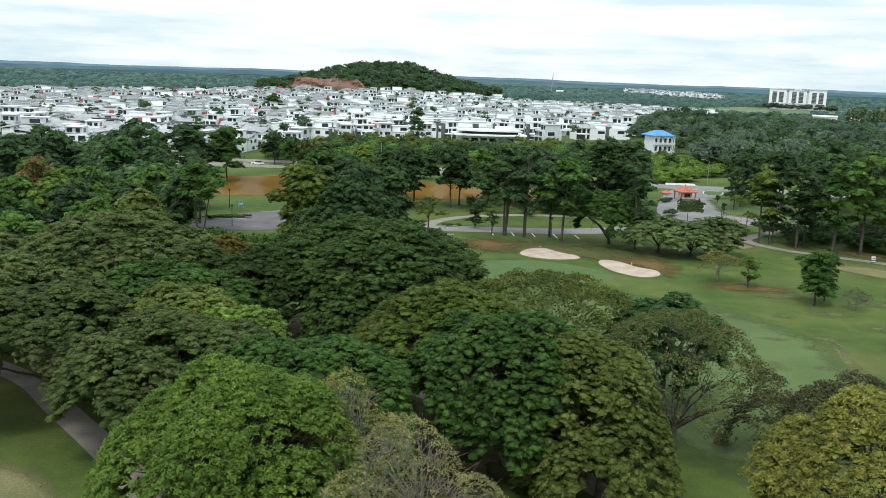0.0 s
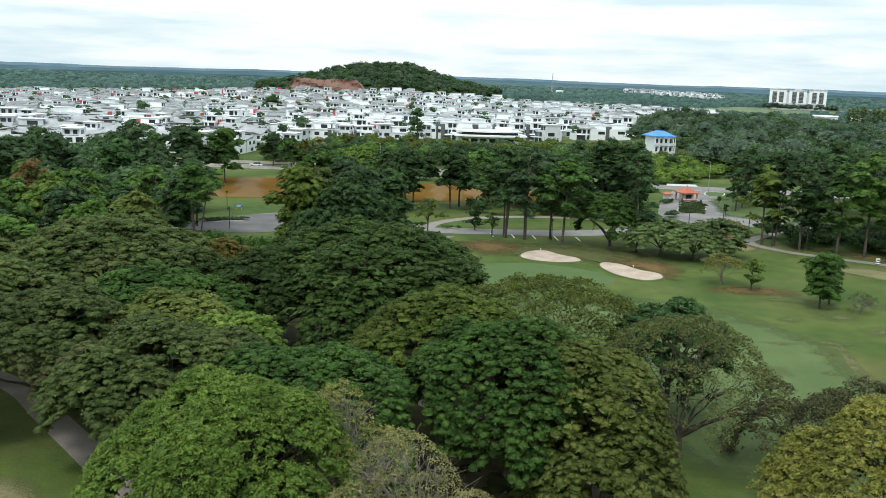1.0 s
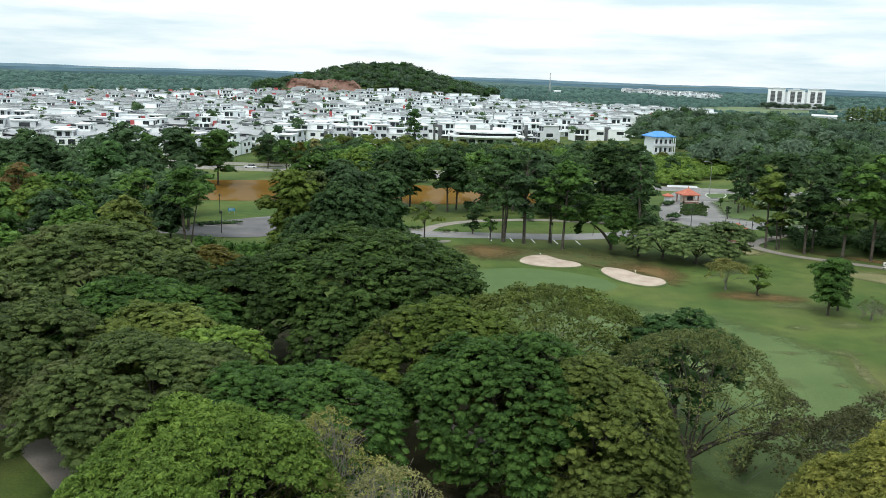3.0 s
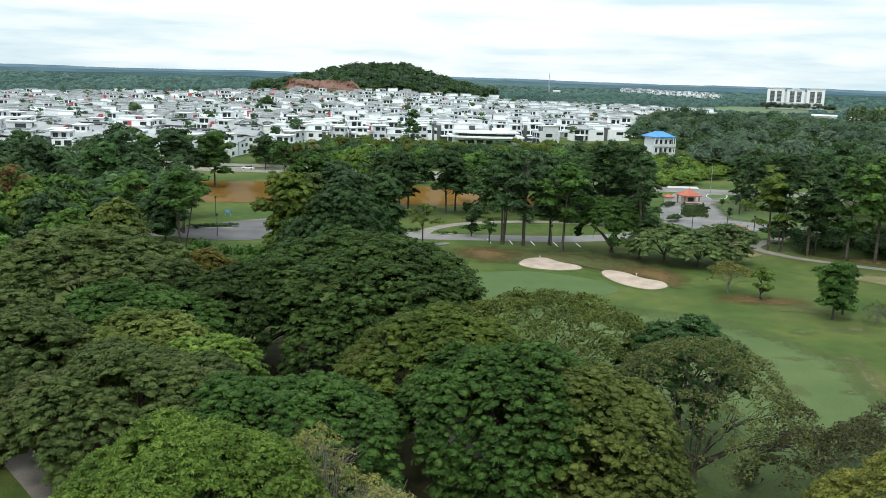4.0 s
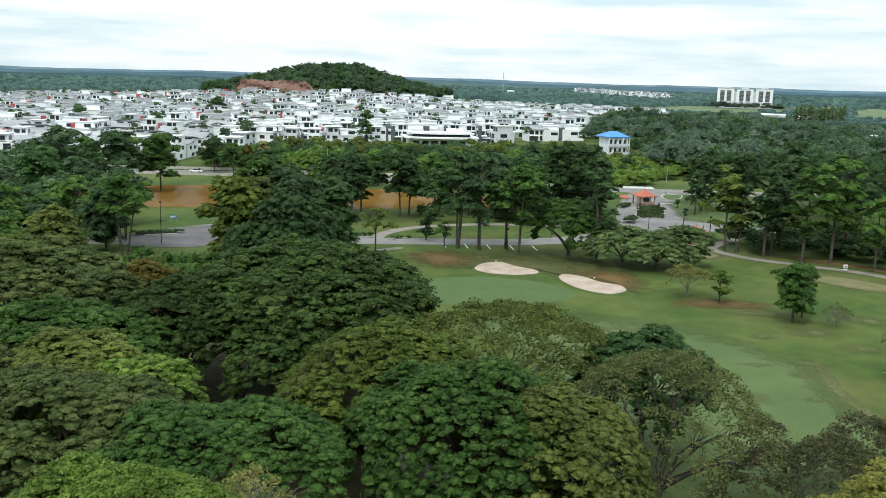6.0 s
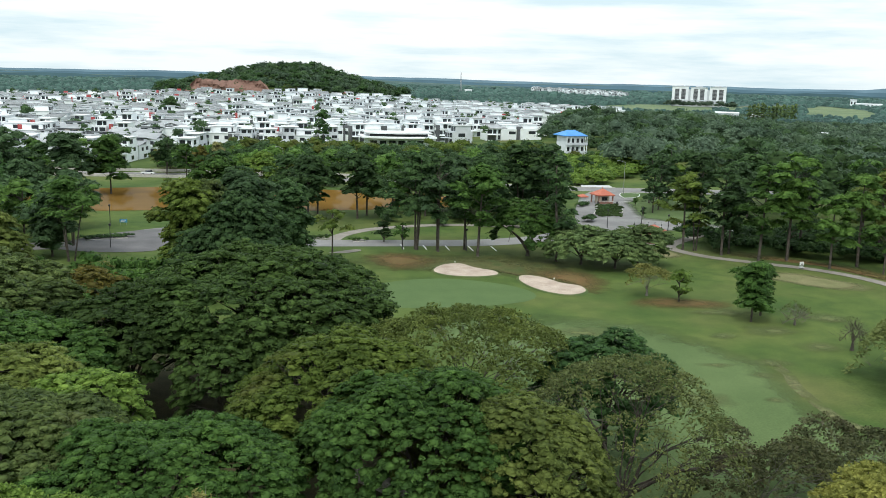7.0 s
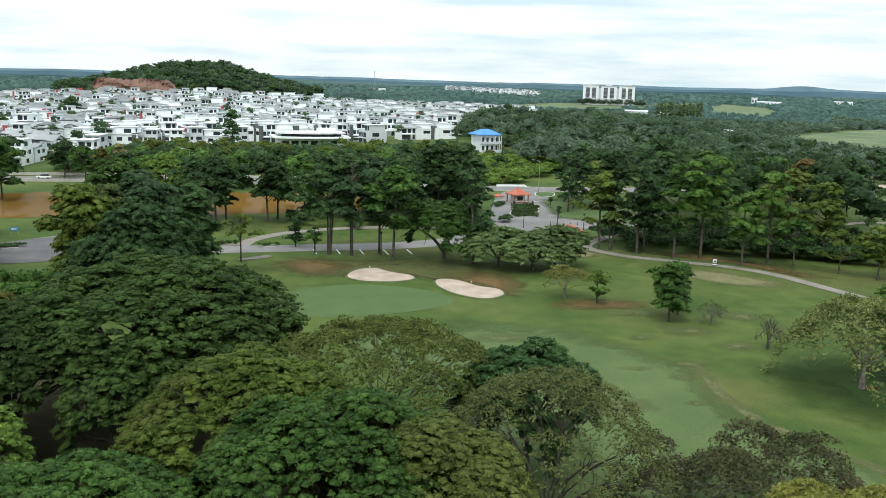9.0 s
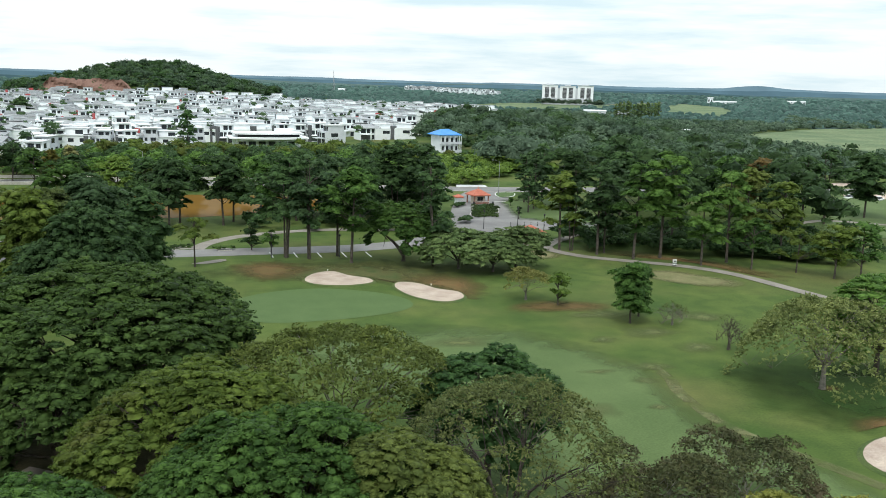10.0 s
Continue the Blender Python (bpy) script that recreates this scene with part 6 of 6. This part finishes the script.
shed(237, 1770, 14, 9, 9, -8, "plain white block on a distant wooded rise")
shed(372, 850, 22, 10, 7, -22, "low white building beside the woodland")
shed(398, 842, 12, 8, 6, -22, "small white building beside the woodland")
shed(905, 1520, 10, 8, 13, -30, "distant white tower building by the fields")
shed(940, 1530, 46, 12, 6, -30, "long pale distant farm building")
shed(1180, 1640, 36, 12, 6, -35, "distant pale grey works building")
shed(306, 560, 14, 6, 4, -30, "small pale shed at the field's edge")


def cut_bank(x0, x1, y, z0, z1, lean, label):
    """A bare earth face stepped into the hill."""
    root = thing("earth_cutting", 0, 0, 0, 0, label, "earth bank", kind="structure")
    xs = np.linspace(x0, x1, 60)
    rows = []
    for k in range(9):
        s = k / 8
        top = z0 + (z1 - z0) * s * np.clip(np.minimum((xs - x0) / 18, (x1 - xs) / 14), 0.15, 1)
        rows.append(np.column_stack([xs, y + lean * s + 2.5 * np.sin(xs / 9 + k) + rng.normal(0, 0.6, 60), top + rng.normal(0, 0.4, 60) + 0.5 * np.sin(xs / 6)]))
    v = np.concatenate(rows)
    i = (np.arange(8)[:, None] * 60 + np.arange(59)).ravel()
    part("earth_face", np_mesh("earth_face", v, np.column_stack([i, i + 1, i + 61, i + 60]), EARTH), root)
    return root


cut_bank(-166, -70, 884, 9, 26, 13, "bare red earth cutting at the foot of the hill")

for _k in range(13):
    _t = _k / 12
    _x, _y = 360 + 66 * _t + rng.uniform(-1, 1), 776 + 42 * _t + rng.uniform(-2, 2)
    tall_tree(_x, _y, rng.uniform(16, 20), rng.uniform(5.2, 6.8), "mist", "slim upright tree in a field-edge row", 0.06, "row of slim trees", leaf_size=0.4, density=2.4, tiers=False)


# ---- the entrance ----
guard = thing("guardhouse", 72.3, 252, 0, 12, "small guardhouse with an orange tiled hip roof", "guardhouse")
part("booth", boxes((-1.5, 1.5, -1.4, 1.4, 0, 2.5)), guard, CREAM)
part("roof", hip_roof(4.4, 4.2, 2.7, 1.5, 0.5, 0.12), guard, TILE, "orange tiled hip roof")
part("finial", np_mesh("finial", *tubes([[(0, 0, 4.15, 0.16), (0, 0, 4.5, 0.12), (0, 0, 4.9, 0.02)]], 8), TILE), guard)
for _x in (-2.2, 2.2):
    for _y in (-2.1, 2.1):
        part("post", boxes((_x - 0.15, _x + 0.15, _y - 0.15, _y + 0.15, 0, 2.5)), guard, BRICKRED)
window(guard, 0, 1.0, 1.8, 1.1, -1.4)
part("counter", boxes((-2.2, 2.2, -1.75, -1.42, 0.0, 0.95)), guard, BRICKRED)
sideroof = thing("entrance_canopy", 66.8, 252.6, 0, 12, "low orange tiled canopy beside the guardhouse", "canopy")
part("roof", hip_roof(1.8, 2.0, 2.0, 0.6, 0.3, 0.12), sideroof, TILE)
part("wall", boxes((-0.8, 0.8, -0.8, 0.8, 0, 1.75)), sideroof, WHITE)
for _x, _w in ((70.2, 4.6), (75.6, 4.0)):
    _g = thing("barrier", _x, 248.5, 0, 8, "white barrier arm on a short post", "barrier", "entrance barriers")
    part("post", boxes((-0.2, 0.2, -0.2, 0.2, 0, 1.05), bevel=0.03), _g, BLACK)
    part("arm", boxes((0.2, _w, -0.05, 0.05, 0.9, 1.02)), _g, MARKING)


def hedge(name, pts, width, height, leaf, label, kerb=True):
    """A clipped hedge of small leaves along a line in the plan, in a kerbed bed."""
    root = thing(name, 0, 0, 0, 0, label, "hedge")
    c = spline(pts, 0.7)
    n, k = len(c), max(3, int(width * 2.6))
    p = np.repeat(c, k, 0) + rng.uniform(-width / 2, width / 2, (n * k, 2))
    z = height * (0.45 + 0.4 * rng.uniform(0, 1, len(p)))
    v, f, s = cushions(np.column_stack([p, z]), 0.3 + 0.16 * height, 0.6, None, 0.4, 0.4, 0.92)
    part("leaves", np_mesh("leaves", v, f, LEAF[leaf], s), root)
    if kerb:
        d = np.gradient(c, axis=0)
        d /= np.linalg.norm(d, axis=1)[:, None] + 1e-9
        s = np.column_stack([d[:, 1], -d[:, 0]]) * (width / 2 + 0.35)
        for k in (-1, 1):
            strip("kerb", c + k * s, 0.22, KERB, 0.2, root, 1.0, 0.18)
    return root


hut = thing("rest_hut", 66.3, 192.6, 0, 14, "open rest hut with an orange tiled hip roof and red-brown base", "hut")
part("base", boxes((-2.0, 2.0, -2.0, 2.0, -0.1, 0.15), bevel=0.03), hut, KERB)
part("low_wall", boxes((-1.9, 1.9, -1.95, -1.75, 0.15, 0.95), (-1.95, -1.75, -1.75, 1.75, 0.15, 0.95), (1.75, 1.95, -1.75, 1.75, 0.15, 0.95)), hut, BRICKRED)
part("roof", hip_roof(4.2, 4.2, 2.65, 1.35, 0.45, 0.08), hut, TILE, "weathered orange tiled hip roof")
for _x in (-1.85, 1.85):
    for _y in (-1.85, 1.85):
        part("post", boxes((_x - 0.13, _x + 0.13, _y - 0.13, _y + 0.13, 0.15, 2.45), bevel=0.02), hut, BRICKRED)
part("bench", boxes((-1.5, 1.5, 1.2, 1.6, 0.5, 0.6), (-1.4, -1.25, 1.25, 1.55, 0.15, 0.5), (1.25, 1.4, 1.25, 1.55, 0.15, 0.5)), hut, DARKGREY)
hedge("hedge", [(67.2, 229.5), (69.3, 235), (71.3, 241), (73.0, 246.5)], 6.2, 0.5, "deep", "dark clipped hedge filling the kerbed entrance island")
hedge("hedge", [(69.0, 238), (71.5, 245)], 1.6, 0.9, "dark", "leafy shrubs before the guardhouse", False)
hedge("hedge", [(63.5, 244), (66.5, 248)], 2.0, 1.2, "dark", "dark shrubs beside the entrance lane", False)
ground_piece("verge", [(79, 256), (86.6, 261), (98, 262), (98, 214), (80, 218.5), (75.6, 221.3), (73.2, 225), (75.4, 237.1), (77.5, 247)], FAIRWAY, 0.1, "mown grass verge beside the entrance", "grass", rings=6)
tall_tree(74.6, 223.5, 3.4, 1.7, "dark", "small clipped tree beside the entrance", 0.45, "entrance trees", leaf_size=0.3)
tall_tree(80.8, 234, 12, 6.5, "dark", "slim dark tree on the verge", 0.15, "entrance trees")
tall_tree(89, 246, 17, 9, "dark", "dark tree on the verge", 0.12, "entrance trees")
tall_tree(86, 252, 14, 8, "dark", "dark tree on the verge", 0.12, "entrance trees")
tall_tree(84.5, 240, 15, 8, "wood", "dark tree on the verge", 0.15, "entrance trees")
tall_tree(80, 246, 2.4, 1.6, "green", "small clipped tree beside the entrance", 0.45, "entrance trees", leaf_size=0.3)
for _k in range(6):
    _g = thing("bollard", 69.5 + 1.6 * _k, 214.6 - 0.25 * _k, 0.06, 0, "short dark steel bollard at the drive's edge", "bollard", "bollards")
    part("post", np_mesh("post", *tubes([[(0, 0, 0, 0.09), (0, 0, 0.85, 0.09), (0, 0, 0.95, 0.03)]], 8), BLACK), _g)
    part("band", np_mesh("band", *tubes([[(0, 0, 0.62, 0.1), (0, 0, 0.74, 0.1)]], 8), MARKING), _g)
hedge("hedge", [(-9.5, 193.4), (-3.2, 194.6)], 1.3, 0.8, "deep", "low clipped hedge in a kerbed road island")
hedge("hedge", [(2.0, 191.6), (4.6, 192.0)], 1.1, 0.8, "deep", "low clipped hedge in a kerbed road island")
ground_piece("paved_patch", [(-2.5, 179.3), (-0.5, 181), (2.6, 183), (3.8, 182), (1.2, 179.6)], PATHWAY, 0.07, "pale paved patch at the edge of the drive", "pavement", rings=4, step=0.8)
hedge("hedge", [(-51, 191.5), (-47, 193.5), (-43.5, 194.5)], 2.4, 0.8, "dark", "dark low hedge at the road junction")
hedge("hedge", [(-33, 196), (-29, 194), (-25, 195.5)], 2.6, 1.2, "dark", "dark hedge at the junction's corner")
hedge("hedge", [(90, 180), (100, 176), (110, 170.5), (122, 163)], 3.6, 3.2, "dark", "dark shrub border under the trees", False)
hedge("hedge", [(58.5, 218), (60.5, 221)], 2.0, 1.8, "dark", "round dark shrub beside the drive", False)
hedge("hedge", [(-44, 166), (-38, 164)], 2.6, 1.2, "yellow", "yellow-leaved shrubs under the trees", False)


def lamp_post(x, y, height, label="slim black lamp post with a small lantern", arm=0.0):
    root = thing("lamp_post", x, y, 0, 0, label, "lamp post", "lamp posts")
    part("pole", np_mesh("pole", *tubes([[(0, 0, -0.1, 0.12), (0, 0, 0.5, 0.09), (0, 0, height, 0.06)]], 8), STEEL if arm else BLACK), root)
    if arm:
        part("arm", np_mesh("arm", *tubes([[(0, 0, height - 0.1, 0.05), (-arm * 0.6, 0, height + 0.35, 0.045), (-arm, 0, height + 0.4, 0.04)]], 6), STEEL), root)
        part("lantern", boxes((-arm - 0.7, -arm, -0.16, 0.16, height + 0.3, height + 0.46), bevel=0.03), root, STEEL)
    else:
        part("lantern", np_mesh("lantern", *tubes([[(0, 0, height, 0.06), (0, 0, height + 0.08, 0.2), (0, 0, height + 0.4, 0.24), (0, 0, height + 0.55, 0.05)]], 8), BLACK), root)
    return root


for _x, _y, _h in ((61.7, 211, 4.0), (71, 214, 4.0), (-44, 183.4, 4.2), (-50.4, 207.8, 4.2), (11.9, 183.6, 4.0), (24.5, 182.5, 4.0), (47, 190, 4.0), (75, 207, 3.5)):
    lamp_post(_x, _y, _h)
lamp_post(83.5, 268, 10.3, "tall grey street lamp with a single arm", 1.8)
lamp_post(-20, 299, 10, "tall grey street lamp with a single arm", 1.8)
lamp_post(-92, 303, 10, "tall grey street lamp with a single arm", 1.8)

# a long white sign wall behind the main road, and a pale kerbed island
wall = thing("sign_wall", 81, 287, 0, -2, "long low white sign wall with sloping ends", "wall")
_bm = boxes((-5.4, 5.4, -0.25, 0.25, 0, 0.95))
for _v in _bm.verts:
    if _v.co.z > 0.9 and _v.co.x > 0:
        _v.co.x -= 1.4
part("wall", _bm, wall, WHITE)
part("plinth", boxes((-5.6, 5.6, -0.5, -0.26, 0, 0.4)), wall, KERB)
island = thing("traffic_island", 0, 0, 0, 0, "grass traffic island with a white kerb", "traffic island", kind="structure")
patch("grass", [(82, 262), (86.5, 264), (89.5, 271.5), (85, 273), (82.5, 268)], GREEN, 0.16, 4, island)
_o = spline([(82, 262), (86.5, 264), (89.5, 271.5), (85, 273), (82.5, 268), (82, 262)], 1.5)
strip("kerb", _o, 0.22, MARKING, 0.2, island, 1.5, 0.15)
low_wall = thing("boundary_wall", 0, 0, 0, 0, "low pale concrete wall along the public road", "wall", kind="structure")
strip("wall", [(-190, 304), (-130, 301), (-74, 299), (-30, 298)], 0.25, KERB, 0.9, low_wall, 4, 0.9)
far_wall = thing("boundary_wall", 0, 0, 0, 0, "pale rendered wall behind the public road", "wall", kind="structure")
strip("wall", [(-190, 322), (-130, 319), (-74, 316), (-30, 314), (20, 306)], 0.3, KERB, 0.9, far_wall, 4, 0.9)

for _x, _y in ((16.5, 185.6), (21, 185.1), (25.7, 184.6), (30.4, 184.6), (12, 186)):
    _m = thing("parking_line", _x, _y, 0, 4, "worn white painted parking line", "road marking", "parking lines")
    part("paint", boxes((-0.14, 0.14, -2.4, 2.4, 0.046, 0.056)), _m, MARKING)


def car(x, y, turn, paint, label):
    root = thing("car", x, y, 0.06, turn, label, "car", "parked cars")
    bm = boxes((-2.15, 2.15, -0.86, 0.86, 0.28, 0.85), bevel=0.1)
    part("body", bm, root, CARPAINT[paint])
    cab = boxes((-1.35, 1.0, -0.76, 0.76, 0.851, 1.42))
    for v in cab.verts:
        if v.co.z > 1.2:
            v.co.x = v.co.x * 0.68 - 0.1
            v.co.y *= 0.84
    part("cabin", cab, root, GLASS)
    part("roof", boxes((-0.95, 0.52, -0.62, 0.62, 1.424, 1.48), bevel=0.02), root, CARPAINT[paint])
    for wx in (-1.35, 1.35):
        for wy in (-0.82, 0.82):
            w = part("wheel", np_mesh("wheel", *tubes([[(wx, wy - 0.12, 0.3, 0.02), (wx, wy - 0.11, 0.3, 0.3), (wx, wy + 0.11, 0.3, 0.3), (wx, wy + 0.12, 0.3, 0.02)]], 12), BLACK), root)
    for wy in (-0.6, 0.6):
        part("headlight", boxes((2.12, 2.17, wy - 0.2, wy + 0.2, 0.58, 0.74)), root, MARKING)
    return root


for _x, _y, _t, _c in ((118, 266.2, 4, "white"), (124.5, 266.8, 4, "white"), (131, 267.2, 182, "silver"), (122, 271, 4, "white"), (-64, 306, 176, "white"), (-78, 311, -4, "silver"), (196, 255, 30, "white"), (203, 250, 30, "white")):
    car(_x, _y, _t, _c, "%s saloon car standing on the road" % {"white": "white", "silver": "silver grey", "dark": "dark"}[_c])

sign = thing("sign_board", -47.8, 208.6, 0, 0, "small blue sign board on two posts", "sign")
sign.scale = (0.62, 0.62, 0.7)
part("panel", boxes((-1.3, 1.3, -0.05, 0.05, 0.9, 2.0), bevel=0.02), sign, BLUEPAINT)
for _x in (-1.0, 1.0):
    part("post", boxes((_x - 0.05, _x + 0.05, 0.05, 0.15, 0, 2.0)), sign, STEEL)
part("lettering", boxes((-1.0, 0.9, -0.058, -0.052, 1.55, 1.72), (-1.0, 0.4, -0.058, -0.052, 1.2, 1.36)), sign, MARKING)

washer = thing("ball_washer_stand", 86.3, 166.9, 0, 10, "white tee sign and ball washer on dark legs", "golf stand")
part("board", boxes((-0.4, 0.4, -0.12, 0.12, 0.75, 1.4), bevel=0.02), washer, MARKING)
part("panel", boxes((-0.26, 0.26, -0.14, -0.121, 0.9, 1.1)), washer, BLACK)
for _x in (-0.33, 0.33):
    part("leg", boxes((_x - 0.05, _x + 0.05, -0.06, 0.06, 0, 0.75)), washer, BLACK)
part("tray", boxes((-0.45, 0.45, -0.25, 0.25, 0.36, 0.5), bevel=0.02), washer, MARKING)


def flag(x, y):
    root = thing("course_marker", x, y, 0, 0, "small white marker stake in the turf", "marker", "course markers")
    part("stake", np_mesh("stake", *tubes([[(0, 0, -0.1, 0.05), (0, 0, 0.4, 0.04), (0, 0, 0.44, 0.01)]], 6), MARKING), root)
    part("cap", boxes((-0.1, 0.1, -0.04, 0.04, 0.3, 0.46), bevel=0.01), root, MARKING)


for _x, _y in ((20.8, 170.2), (36.4, 157.2)):
    flag(_x, _y)

tall_tree(-10.5, 408, 19, 9, "teal", "tall dark garden tree among the houses", 0.05, "garden trees", leaf_size=0.8, tiers=False)
tall_tree(-122, 640, 14, 15, "dark", "round dark tree among the houses", 0.1, "garden trees", leaf_size=1.0, tiers=False)
tall_tree(-49, 317, 9, 8, "rust", "thin reddish roadside tree", 0.3, "roadside trees")
tall_tree(-44, 322, 10, 7, "pale", "thin pale roadside tree", 0.3, "roadside trees")
